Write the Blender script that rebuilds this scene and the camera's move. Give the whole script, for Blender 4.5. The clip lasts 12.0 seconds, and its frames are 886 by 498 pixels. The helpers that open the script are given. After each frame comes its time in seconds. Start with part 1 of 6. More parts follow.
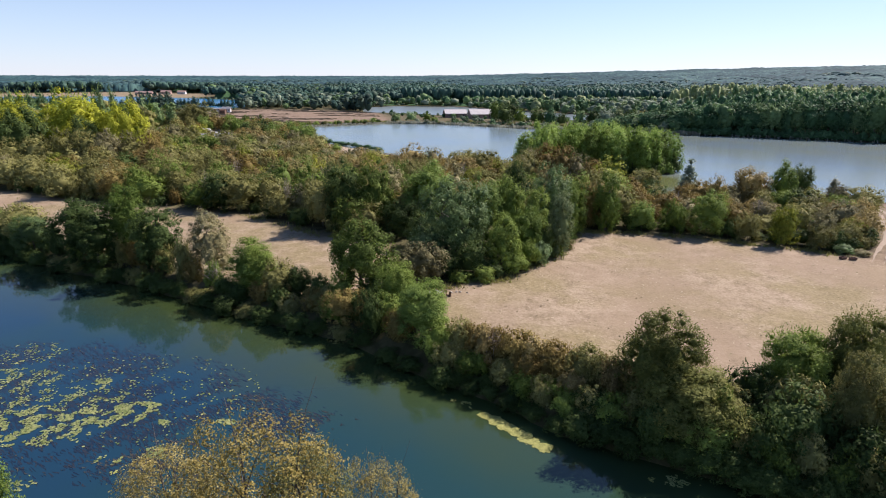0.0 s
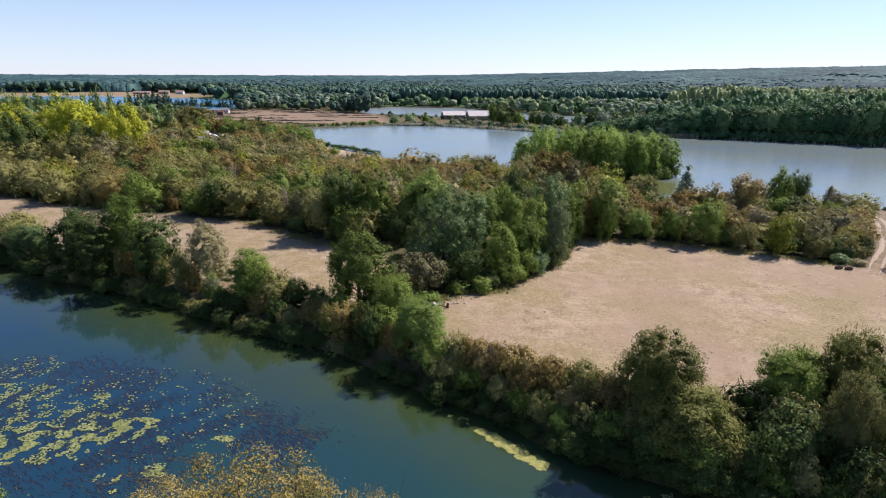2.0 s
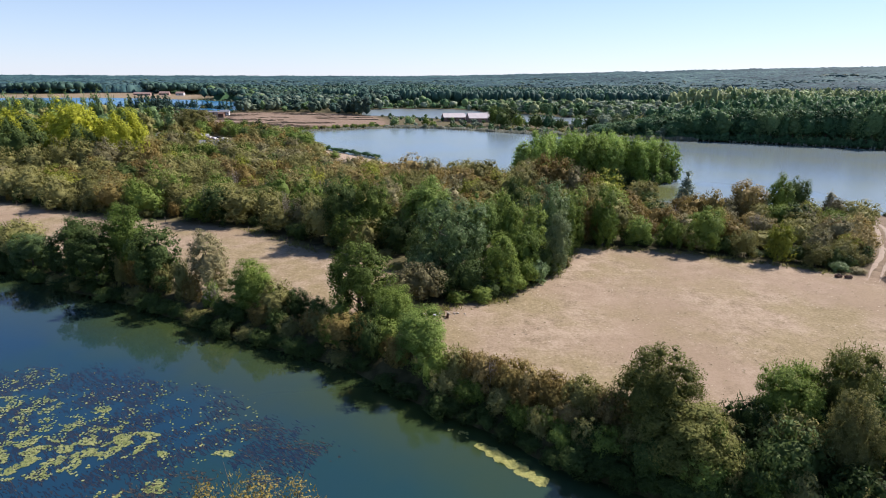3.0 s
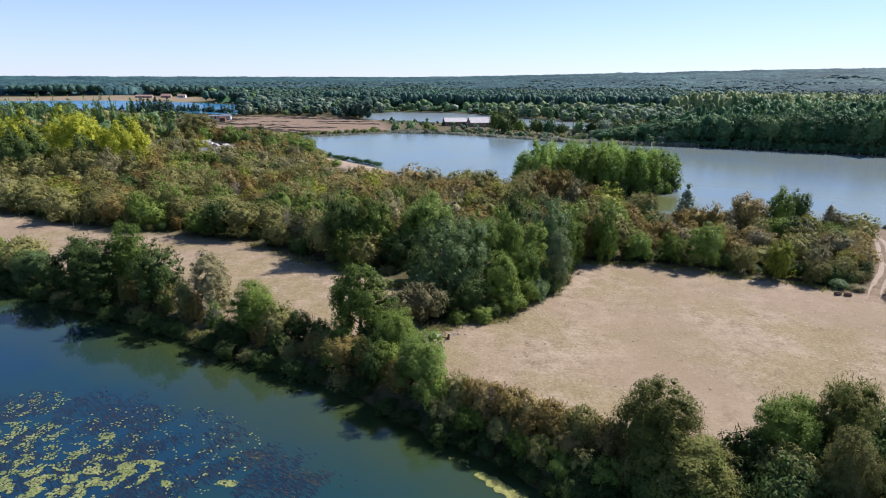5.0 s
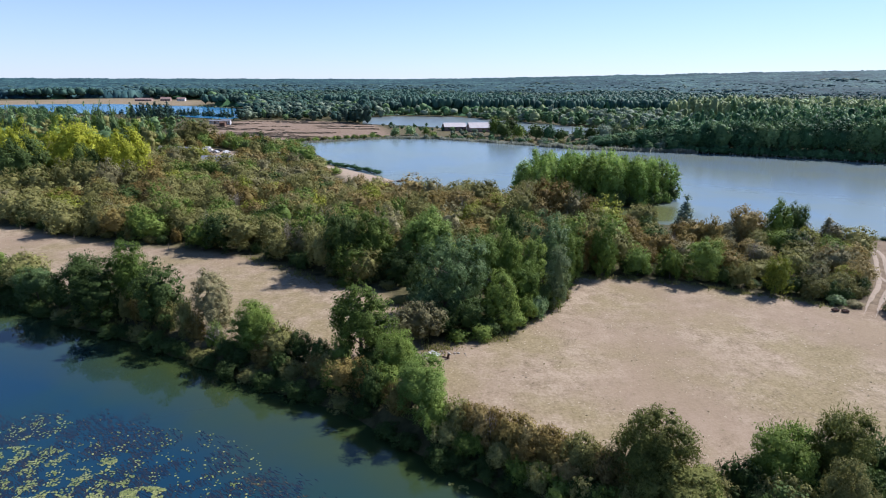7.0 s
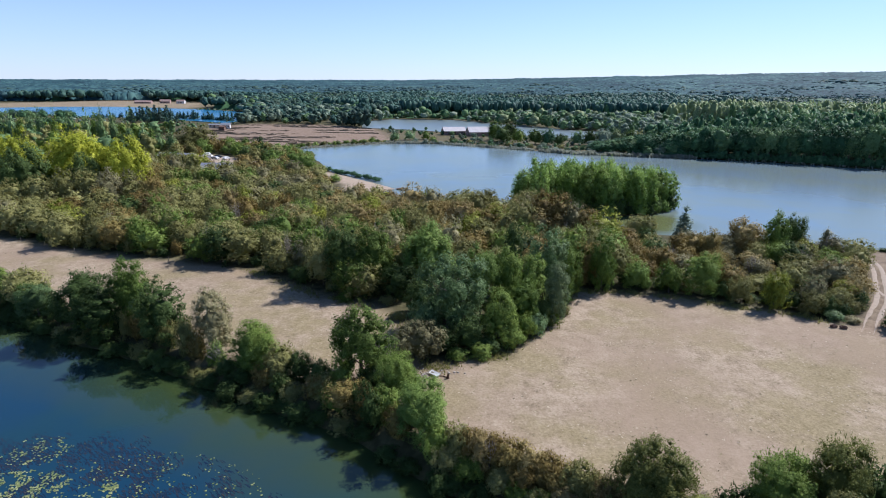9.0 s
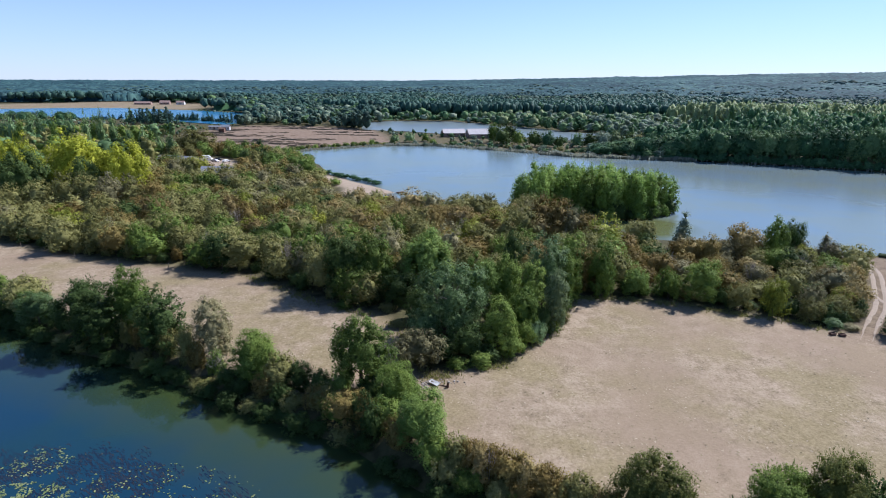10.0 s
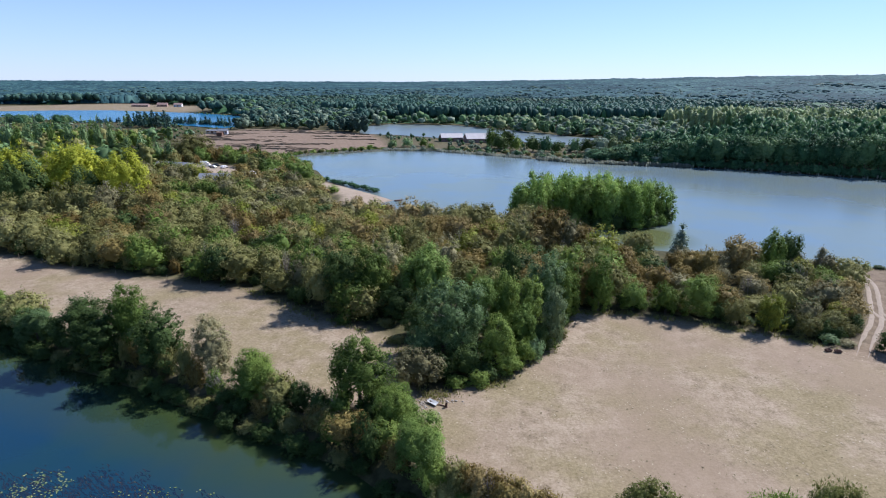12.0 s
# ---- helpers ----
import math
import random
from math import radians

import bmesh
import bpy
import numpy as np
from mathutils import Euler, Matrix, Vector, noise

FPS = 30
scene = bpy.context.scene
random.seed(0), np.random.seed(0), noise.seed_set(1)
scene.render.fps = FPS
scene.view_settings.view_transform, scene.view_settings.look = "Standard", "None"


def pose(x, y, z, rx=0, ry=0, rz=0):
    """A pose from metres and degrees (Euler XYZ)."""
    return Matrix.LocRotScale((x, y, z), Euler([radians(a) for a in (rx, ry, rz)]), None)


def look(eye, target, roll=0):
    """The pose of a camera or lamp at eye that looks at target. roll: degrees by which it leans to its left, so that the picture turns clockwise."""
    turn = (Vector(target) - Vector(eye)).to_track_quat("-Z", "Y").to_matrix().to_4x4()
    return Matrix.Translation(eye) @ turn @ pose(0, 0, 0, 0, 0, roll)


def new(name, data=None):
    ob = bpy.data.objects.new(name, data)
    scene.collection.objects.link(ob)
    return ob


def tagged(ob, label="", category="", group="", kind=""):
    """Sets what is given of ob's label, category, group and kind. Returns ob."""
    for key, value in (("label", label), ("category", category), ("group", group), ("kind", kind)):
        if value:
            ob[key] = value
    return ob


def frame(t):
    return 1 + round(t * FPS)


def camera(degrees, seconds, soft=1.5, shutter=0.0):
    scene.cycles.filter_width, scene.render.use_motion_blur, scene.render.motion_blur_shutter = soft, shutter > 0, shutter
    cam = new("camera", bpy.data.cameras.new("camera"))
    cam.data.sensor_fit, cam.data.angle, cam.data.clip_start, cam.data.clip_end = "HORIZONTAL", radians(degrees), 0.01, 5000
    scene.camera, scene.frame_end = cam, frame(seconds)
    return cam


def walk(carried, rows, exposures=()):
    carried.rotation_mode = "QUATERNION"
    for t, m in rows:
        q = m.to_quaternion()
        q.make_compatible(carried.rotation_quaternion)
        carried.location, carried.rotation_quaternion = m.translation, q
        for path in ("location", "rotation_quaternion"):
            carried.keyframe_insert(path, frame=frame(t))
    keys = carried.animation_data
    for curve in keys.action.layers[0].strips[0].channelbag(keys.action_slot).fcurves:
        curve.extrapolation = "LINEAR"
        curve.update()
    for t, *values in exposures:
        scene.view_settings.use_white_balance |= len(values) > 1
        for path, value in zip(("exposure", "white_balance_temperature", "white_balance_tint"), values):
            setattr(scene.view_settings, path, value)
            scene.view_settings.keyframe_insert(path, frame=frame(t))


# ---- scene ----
cam = camera(76.9, 12.0, soft=1.05)
PATH = [
    (0, (0.412, -0.155, 31.48), (0.387, 1.758, 30.898), 0.6),
    (0.5, (0.444, -0.117, 31.882), (0.421, 1.797, 31.301), 0.6),
    (1, (0.409, -0.034, 32.29), (0.387, 1.879, 31.708), 0.7),
    (1.5, (0.443, 0.06, 32.723), (0.422, 1.973, 32.139), 0.7),
    (2, (0.474, 0.099, 33.23), (0.455, 2.012, 32.646), 0.7),
    (2.5, (0.477, 0.242, 33.899), (0.459, 2.155, 33.316), 0.7),
    (3, (0.493, 0.396, 34.672), (0.473, 2.309, 34.089), 0.7),
    (5, (0.474, 0.772, 37.738), (0.45, 2.685, 37.157), 0.7),
    (5.5, (0.413, 0.891, 38.433), (0.391, 2.805, 37.853), 0.7),
    (6, (0.432, 0.949, 39.078), (0.41, 2.864, 38.501), 0.7),
    (6.5, (0.383, 1.012, 39.767), (0.362, 2.927, 39.191), 0.7),
    (7, (0.39, 1.087, 40.484), (0.368, 3.002, 39.908), 0.7),
    (9, (0.306, 1.596, 43.324), (0.286, 3.512, 42.75), 0.7),
    (9.5, (0.272, 1.717, 43.949), (0.252, 3.633, 43.377), 0.7),
    (10, (0.285, 1.798, 44.687), (0.266, 3.714, 44.114), 0.7),
    (10.5, (0.215, 1.971, 45.395), (0.198, 3.887, 44.823), 0.7),
    (11, (0.225, 2.011, 46.126), (0.209, 3.927, 45.554), 0.8),
    (11.5, (0.16, 2.13, 46.818), (0.146, 4.047, 46.247), 0.8),
    (12, (0.135, 2.267, 47.54), (0.124, 4.184, 46.97), 0.8),
]
walk(cam, [(t, look(eye, target, roll)) for t, eye, target, roll in PATH], exposures=[(0, 0.745, 6350, 24), (3, 0.725, 6250, 23), (6, 0.68, 5840, 20), (12, 0.61, 5500, 19)])

# ---- daylight ----
SUN_AZ, SUN_EL = 53.0, 43.0          # degrees to the right of the way ahead, and up
toward_sun = Vector((math.sin(radians(SUN_AZ)) * math.cos(radians(SUN_EL)), math.cos(radians(SUN_AZ)) * math.cos(radians(SUN_EL)), math.sin(radians(SUN_EL))))
world = bpy.data.worlds.new("clear_sky")
scene.world = world
world.use_nodes = True
sky = world.node_tree.nodes.new("ShaderNodeTexSky")
sky.sky_type, sky.sun_disc = "NISHITA", False
sky.sun_elevation, sky.sun_rotation = radians(SUN_EL), radians(SUN_AZ)
sky.altitude, sky.air_density, sky.dust_density, sky.ozone_density = 100, 1.0, 0.0, 4.0
haze = world.node_tree.nodes.new("ShaderNodeMix")
haze.data_type = "RGBA"
up = world.node_tree.nodes.new("ShaderNodeSeparateXYZ")
world.node_tree.links.new(world.node_tree.nodes.new("ShaderNodeTexCoord").outputs["Generated"], up.inputs[0])
thin = world.node_tree.nodes.new("ShaderNodeMapRange")
thin.inputs["From Min"].default_value, thin.inputs["From Max"].default_value = 0.0, 0.26
thin.inputs["To Min"].default_value, thin.inputs["To Max"].default_value = 0.52, 0.0
world.node_tree.links.new(up.outputs["Z"], thin.inputs["Value"])
world.node_tree.links.new(thin.outputs[0], haze.inputs[0])
haze.inputs[7].default_value = (5.5, 7.4, 9.2, 1)
world.node_tree.links.new(sky.outputs[0], haze.inputs[6])
world.node_tree.links.new(haze.outputs[2], world.node_tree.nodes["Background"].inputs[0])
world.node_tree.nodes["Background"].inputs[1].default_value = 0.075
sun = new("sun", bpy.data.lights.new("sun", "SUN"))
sun.data.energy, sun.data.angle, sun.data.color = 5.0, radians(0.55), (1.0, 0.93, 0.80)
sun.matrix_world = look(toward_sun * 900, (0, 0, 0))


# ---- materials ----
def node_mat(name):
    m = bpy.data.materials.new(name)
    m.use_nodes = True
    return m, m.node_tree.nodes, m.node_tree.links, m.node_tree.nodes["Principled BSDF"]


def put(nodes, kind, **values):
    n = nodes.new(kind)
    for key, value in values.items():
        if key in n.inputs:
            n.inputs[key].default_value = value
    return n


def math_node(nodes, links, op, a, b):
    n = nodes.new("ShaderNodeMath")
    n.operation = op
    for k, v in enumerate((a, b)):
        if isinstance(v, (int, float)):
            n.inputs[k].default_value = v
        else:
            links.new(v, n.inputs[k])
    return n.outputs[0]


def mix_colour(nodes, links, fac, a, b, blend="MIX"):
    n = nodes.new("ShaderNodeMix")
    n.data_type, n.blend_type = "RGBA", blend
    for sock, v in ((n.inputs[0], fac), (n.inputs[6], a), (n.inputs[7], b)):
        if isinstance(v, (int, float)):
            sock.default_value = v
        elif isinstance(v, tuple):
            sock.default_value = (*v, 1)
        else:
            links.new(v, sock)
    return n.outputs[2]


def ramp(nodes, links, fac, stops):
    n = nodes.new("ShaderNodeValToRGB")
    els = n.color_ramp.elements
    while len(els) < len(stops):
        els.new(0.5)
    for e, (p, c) in zip(els, stops):
        e.position, e.color = p, (*c, 1)
    links.new(fac, n.inputs[0])
    return n.outputs[0]


def noise_node(nodes, links, scale, detail=4.0, rough=0.55, coords=None):
    n = put(nodes, "ShaderNodeTexNoise", Scale=scale, Detail=detail, Roughness=rough)
    if coords is None:
        coords = nodes.new("ShaderNodeTexCoord").outputs["Object"]
    links.new(coords, n.inputs["Vector"])
    return n.outputs[0]


def leaf_mat(name, dark, mid, light, through_light=0.34, gloss=0.65, grain=2.4, vary=0.5):
    """Foliage: its tone goes by the plant, by patches of the crown and by the single leaf."""
    m, nodes, links, bsdf = node_mat(name)
    plant_tone = nodes.new("ShaderNodeObjectInfo").outputs["Random"]
    tone = nodes.new("ShaderNodeAttribute")
    tone.attribute_name = "tone"
    leaf = nodes.new("ShaderNodeNewGeometry").outputs["Random Per Island"]
    patch = noise_node(nodes, links, grain * 0.25, 3.0)
    fine = noise_node(nodes, links, grain, 4.0, 0.7)
    p = math_node(nodes, links, "FRACT", math_node(nodes, links, "ADD", plant_tone, tone.outputs["Fac"]), 0.0)
    f = math_node(nodes, links, "ADD", math_node(nodes, links, "MULTIPLY", p, vary), math_node(nodes, links, "MULTIPLY", leaf, 0.34))
    f = math_node(nodes, links, "ADD", f, math_node(nodes, links, "MULTIPLY", math_node(nodes, links, "SUBTRACT", patch, 0.2), 0.42))
    f = math_node(nodes, links, "ADD", f, math_node(nodes, links, "MULTIPLY", math_node(nodes, links, "SUBTRACT", fine, 0.5), 0.3))
    col = ramp(nodes, links, f, [(0.1, dark), (0.48, mid), (0.95, light)])
    links.new(col, bsdf.inputs["Base Color"])
    bsdf.inputs["Roughness"].default_value = gloss
    bsdf.inputs["Specular IOR Level"].default_value = 0.1
    bn = put(nodes, "ShaderNodeBump", Strength=0.35, Distance=0.4 / grain)
    links.new(fine, bn.inputs["Height"])
    links.new(bn.outputs[0], bsdf.inputs["Normal"])
    tr = nodes.new("ShaderNodeBsdfTranslucent")
    links.new(col, tr.inputs["Color"])
    mx = nodes.new("ShaderNodeMixShader")
    mx.inputs[0].default_value = through_light
    links.new(bsdf.outputs[0], mx.inputs[1])
    links.new(tr.outputs[0], mx.inputs[2])
    links.new(mx.outputs[0], nodes["Material Output"].inputs[0])
    return m


def plain_mat(name, a, b, scale=1.5, rough=0.8, bump=0.0, metal=0.0):
    m, nodes, links, bsdf = node_mat(name)
    n = noise_node(nodes, links, scale, 6.0, 0.6)
    fine = noise_node(nodes, links, scale * 9, 3.0)
    f = math_node(nodes, links, "ADD", math_node(nodes, links, "MULTIPLY", n, 0.65), math_node(nodes, links, "MULTIPLY", fine, 0.35))
    links.new(ramp(nodes, links, f, [(0.35, a), (0.65, b)]), bsdf.inputs["Base Color"])
    bsdf.inputs["Roughness"].default_value, bsdf.inputs["Metallic"].default_value = rough, metal
    if bump:
        bn = put(nodes, "ShaderNodeBump", Strength=bump, Distance=0.03)
        links.new(fine, bn.inputs["Height"])
        links.new(bn.outputs[0], bsdf.inputs["Normal"])
    return m


def island_mat(name, a, b, c, rough=0.7, ior=1.45):
    """Many small pieces, each with its own tone."""
    m, nodes, links, bsdf = node_mat(name)
    isl = nodes.new("ShaderNodeNewGeometry").outputs["Random Per Island"]
    n = noise_node(nodes, links, 0.35, 3.0)
    f = math_node(nodes, links, "ADD", math_node(nodes, links, "MULTIPLY", isl, 0.6), math_node(nodes, links, "MULTIPLY", n, 0.4))
    links.new(ramp(nodes, links, f, [(0.2, a), (0.5, b), (0.8, c)]), bsdf.inputs["Base Color"])
    bsdf.inputs["Roughness"].default_value, bsdf.inputs["IOR"].default_value = rough, ior
    return m


def water_mat(name, deep, murk, rough, ripple, scale, patch=0.03):
    m, nodes, links, bsdf = node_mat(name)
    n = noise_node(nodes, links, patch, 3.0)
    links.new(ramp(nodes, links, n, [(0.42, deep), (0.58, murk)]), bsdf.inputs["Base Color"])
    bsdf.inputs["Roughness"].default_value, bsdf.inputs["IOR"].default_value = rough, 1.333
    w = noise_node(nodes, links, scale, 3.0)
    bn = put(nodes, "ShaderNodeBump", Strength=ripple, Distance=0.02)
    links.new(w, bn.inputs["Height"])
    links.new(bn.outputs[0], bsdf.inputs["Normal"])
    return m


def ground_mat():
    """Dry meadow, woodland floor, bare earth and sand, by the cover that the ground sheet carries."""
    m, nodes, links, bsdf = node_mat("ground_cover")
    obj = nodes.new("ShaderNodeTexCoord").outputs["Object"]
    cover = nodes.new("ShaderNodeAttribute")
    cover.attribute_name = "cover"
    split = nodes.new("ShaderNodeSeparateColor")
    links.new(cover.outputs["Color"], split.inputs[0])
    big = noise_node(nodes, links, 0.07, 5.0, 0.62, obj)
    mid = noise_node(nodes, links, 0.45, 5.0, 0.6, obj)
    fine = noise_node(nodes, links, 2.6, 5.0, 0.7, obj)
    f = math_node(nodes, links, "ADD", math_node(nodes, links, "MULTIPLY", mid, 0.45), math_node(nodes, links, "MULTIPLY", fine, 0.55))
    straw = ramp(nodes, links, f, [(0.32, (0.108, 0.084, 0.052)), (0.42, (0.220, 0.172, 0.111)), (0.53, (0.300, 0.238, 0.163)), (0.68, (0.385, 0.318, 0.230))])
    green = ramp(nodes, links, fine, [(0.35, (0.150, 0.122, 0.056)), (0.7, (0.275, 0.228, 0.118))])
    patchy = ramp(nodes, links, big, [(0.45, (0, 0, 0)), (0.58, (0.7, 0.7, 0.7))])
    straw = mix_colour(nodes, links, patchy, straw, green)
    reddish = ramp(nodes, links, noise_node(nodes, links, 0.05, 3.0, 0.5, obj), [(0.46, (0, 0, 0)), (0.62, (0.65, 0.65, 0.65))])
    straw = mix_colour(nodes, links, reddish, straw, (0.250, 0.188, 0.130))
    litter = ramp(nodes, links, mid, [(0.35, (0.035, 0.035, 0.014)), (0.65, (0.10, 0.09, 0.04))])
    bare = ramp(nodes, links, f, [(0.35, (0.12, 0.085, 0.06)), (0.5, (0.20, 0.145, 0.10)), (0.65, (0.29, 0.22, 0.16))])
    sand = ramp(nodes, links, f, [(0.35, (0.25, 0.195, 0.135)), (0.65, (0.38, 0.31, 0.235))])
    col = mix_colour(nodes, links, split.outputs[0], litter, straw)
    col = mix_colour(nodes, links, split.outputs[1], col, bare)
    col = mix_colour(nodes, links, split.outputs[2], col, sand)
    links.new(col, bsdf.inputs["Base Color"])
    bsdf.inputs["Roughness"].default_value = 0.95
    bsdf.inputs["Specular IOR Level"].default_value = 0.15
    bn = put(nodes, "ShaderNodeBump", Strength=0.6, Distance=0.12)
    links.new(f, bn.inputs["Height"])
    links.new(bn.outputs[0], bsdf.inputs["Normal"])
    return m


M_GROUND = ground_mat()
# Blue in the river's base colour strengthens the reflection of the sky.
M_RIVER = water_mat("river_water", (0.007, 0.034, 0.062), (0.010, 0.040, 0.044), 0.05, 0.06, 0.9)
def tree_reflection_margin(m, colour):
    """Green of reflected trees put into the colour towards the far bank; greener downstream."""
    nodes, links = m.node_tree.nodes, m.node_tree.links
    at = nodes.new("ShaderNodeSeparateXYZ")
    links.new(nodes.new("ShaderNodeTexCoord").outputs["Object"], at.inputs[0])
    off = math_node(nodes, links, "ADD", at.outputs["Y"], math_node(nodes, links, "MULTIPLY", at.outputs["X"], 0.53))
    off = math_node(nodes, links, "ADD", off, math_node(nodes, links, "MULTIPLY", noise_node(nodes, links, 0.07, 3.0), 14.0))
    fac = nodes.new("ShaderNodeMapRange")
    fac.inputs["From Min"].default_value, fac.inputs["From Max"].default_value = 45.0, 59.0
    fac.inputs["To Max"].default_value = 0.9
    links.new(off, fac.inputs["Value"])
    base = nodes["Principled BSDF"].inputs["Base Color"]
    rightward = nodes.new("ShaderNodeMapRange")
    rightward.inputs["From Min"].default_value, rightward.inputs["From Max"].default_value = -26.0, 12.0
    links.new(at.outputs["X"], rightward.inputs["Value"])
    open_water = mix_colour(nodes, links, rightward.outputs[0], base.links[0].from_socket, (0.013, 0.044, 0.036))
    links.new(mix_colour(nodes, links, fac.outputs[0], open_water, colour), base)


tree_reflection_margin(M_RIVER, (0.033, 0.050, 0.013))
M_RIVER.node_tree.nodes["Principled BSDF"].inputs["Specular IOR Level"].default_value = 1.0
M_LAKE = water_mat("lake_water", (0.130, 0.182, 0.208), (0.146, 0.184, 0.165), 0.2, 0.08, 1.2)
def shoal(m, x, y, reach, colour):
    """A greenish shallow in open water."""
    nodes, links = m.node_tree.nodes, m.node_tree.links
    near = nodes.new("ShaderNodeVectorMath")
    near.operation = "DISTANCE"
    links.new(nodes.new("ShaderNodeTexCoord").outputs["Object"], near.inputs[0])
    near.inputs[1].default_value = (x, y, 1.5)
    fac = nodes.new("ShaderNodeMapRange")
    fac.inputs["From Min"].default_value, fac.inputs["From Max"].default_value = reach * 0.55, reach
    fac.inputs["To Min"].default_value, fac.inputs["To Max"].default_value = 1.0, 0.0
    links.new(near.outputs["Value"], fac.inputs["Value"])
    base = nodes["Principled BSDF"].inputs["Base Color"]
    links.new(mix_colour(nodes, links, fac.outputs[0], base.links[0].from_socket, colour), base)


shoal(M_LAKE, 64, 174, 17, (0.10, 0.115, 0.045))
M_POND = water_mat("pond_water", (0.15, 0.19, 0.205), (0.165, 0.2, 0.19), 0.28, 0.2, 1.2)
M_BLUE = water_mat("quarry_lake_water", (0.02, 0.13, 0.25), (0.03, 0.15, 0.27), 0.25, 0.12, 1.0)
LEAF = {
    # Far wood: its blue carries the distance haze in the base colour.
    "far_wood": leaf_mat("haze_tinted_far_wood_foliage", (0.036, 0.064, 0.050), (0.067, 0.116, 0.083), (0.139, 0.191, 0.130), 0.25, grain=1.1, vary=0.3),
    "green": leaf_mat("green_foliage", (0.060, 0.085, 0.019), (0.138, 0.202, 0.038), (0.272, 0.358, 0.080)),
    # Dark green, deepened a little more to stand for shade low on the bank.
    "dark": leaf_mat("dark_green_foliage", (0.026, 0.044, 0.015), (0.059, 0.096, 0.026), (0.118, 0.171, 0.050)),
    "ash": leaf_mat("pale_green_foliage", (0.053, 0.086, 0.015), (0.120, 0.184, 0.035), (0.230, 0.321, 0.078)),
    "olive": leaf_mat("olive_foliage", (0.108, 0.105, 0.034), (0.215, 0.212, 0.070), (0.345, 0.335, 0.125)),
    "bronze": leaf_mat("dark_olive_foliage", (0.051, 0.059, 0.015), (0.121, 0.135, 0.033), (0.230, 0.244, 0.066)),
    "rust": leaf_mat("rust_brown_foliage", (0.096, 0.070, 0.019), (0.209, 0.155, 0.047), (0.325, 0.266, 0.088)),
    "mauve": leaf_mat("dull_purple_brown_foliage", (0.143, 0.107, 0.043), (0.291, 0.228, 0.088), (0.438, 0.363, 0.152)),
    "silver": leaf_mat("silver_green_foliage", (0.067, 0.109, 0.037), (0.164, 0.245, 0.094), (0.328, 0.458, 0.216), gloss=0.5),
    "lime": leaf_mat("yellow_green_foliage", (0.108, 0.127, 0.019), (0.233, 0.263, 0.038), (0.418, 0.430, 0.070)),
    "plane": leaf_mat("yellow_plane_foliage", (0.111, 0.134, 0.015), (0.291, 0.321, 0.030), (0.500, 0.520, 0.055), 0.4, grain=1.2),
    "poplar": leaf_mat("bright_poplar_foliage", (0.089, 0.139, 0.026), (0.222, 0.336, 0.069), (0.400, 0.523, 0.145), 0.4, grain=1.6),
    "gold": leaf_mat("golden_foliage", (0.120, 0.088, 0.022), (0.270, 0.215, 0.058), (0.500, 0.430, 0.170), 0.3),
    # Pine green with extra blue painted in for distance haze.
    "pine": leaf_mat("haze_blued_pine_foliage", (0.026, 0.061, 0.054), (0.056, 0.120, 0.094), (0.112, 0.196, 0.141), 0.2, grain=1.1, vary=0.3),
    "scrub": leaf_mat("grey_brown_twigs_foliage", (0.118, 0.111, 0.056), (0.214, 0.201, 0.097), (0.335, 0.306, 0.160)),
    "forest": leaf_mat("deep_green_forest_foliage", (0.024, 0.056, 0.029), (0.065, 0.146, 0.065), (0.158, 0.290, 0.128), 0.28, grain=1.1, vary=0.3),
    "grove": leaf_mat("mid_green_forest_foliage", (0.055, 0.105, 0.042), (0.141, 0.231, 0.094), (0.282, 0.403, 0.177), 0.28, grain=1.1, vary=0.3),
    "pale": leaf_mat("pale_olive_forest_foliage", (0.095, 0.129, 0.056), (0.200, 0.254, 0.113), (0.331, 0.396, 0.204), 0.3, grain=1.1, vary=0.5),
    # Hill foliage is tinted blue in place of aerial haze.
    "hill": leaf_mat("haze_tinted_hill_foliage", (0.030, 0.062, 0.067), (0.046, 0.092, 0.094), (0.070, 0.130, 0.122), 0.1, 0.9, grain=0.6, vary=0.6),
    "willow": leaf_mat("grey_willow_forest_foliage", (0.089, 0.122, 0.081), (0.185, 0.241, 0.163), (0.340, 0.409, 0.289), 0.28, grain=1.1, vary=0.5),
}
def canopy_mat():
    """Closed forest seen from afar, haze blue painted in: stands of different age, and single crowns."""
    m, nodes, links, bsdf = node_mat("haze_tinted_forest_canopy")
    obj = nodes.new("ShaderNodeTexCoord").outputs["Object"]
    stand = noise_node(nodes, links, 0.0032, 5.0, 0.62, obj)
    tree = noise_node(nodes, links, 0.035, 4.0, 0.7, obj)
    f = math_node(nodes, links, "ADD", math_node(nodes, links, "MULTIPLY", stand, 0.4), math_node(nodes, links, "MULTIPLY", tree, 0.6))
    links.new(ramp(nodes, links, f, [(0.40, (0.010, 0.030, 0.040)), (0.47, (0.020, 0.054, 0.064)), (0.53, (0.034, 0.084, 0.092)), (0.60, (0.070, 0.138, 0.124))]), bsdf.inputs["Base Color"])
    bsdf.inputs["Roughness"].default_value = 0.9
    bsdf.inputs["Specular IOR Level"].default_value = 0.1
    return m


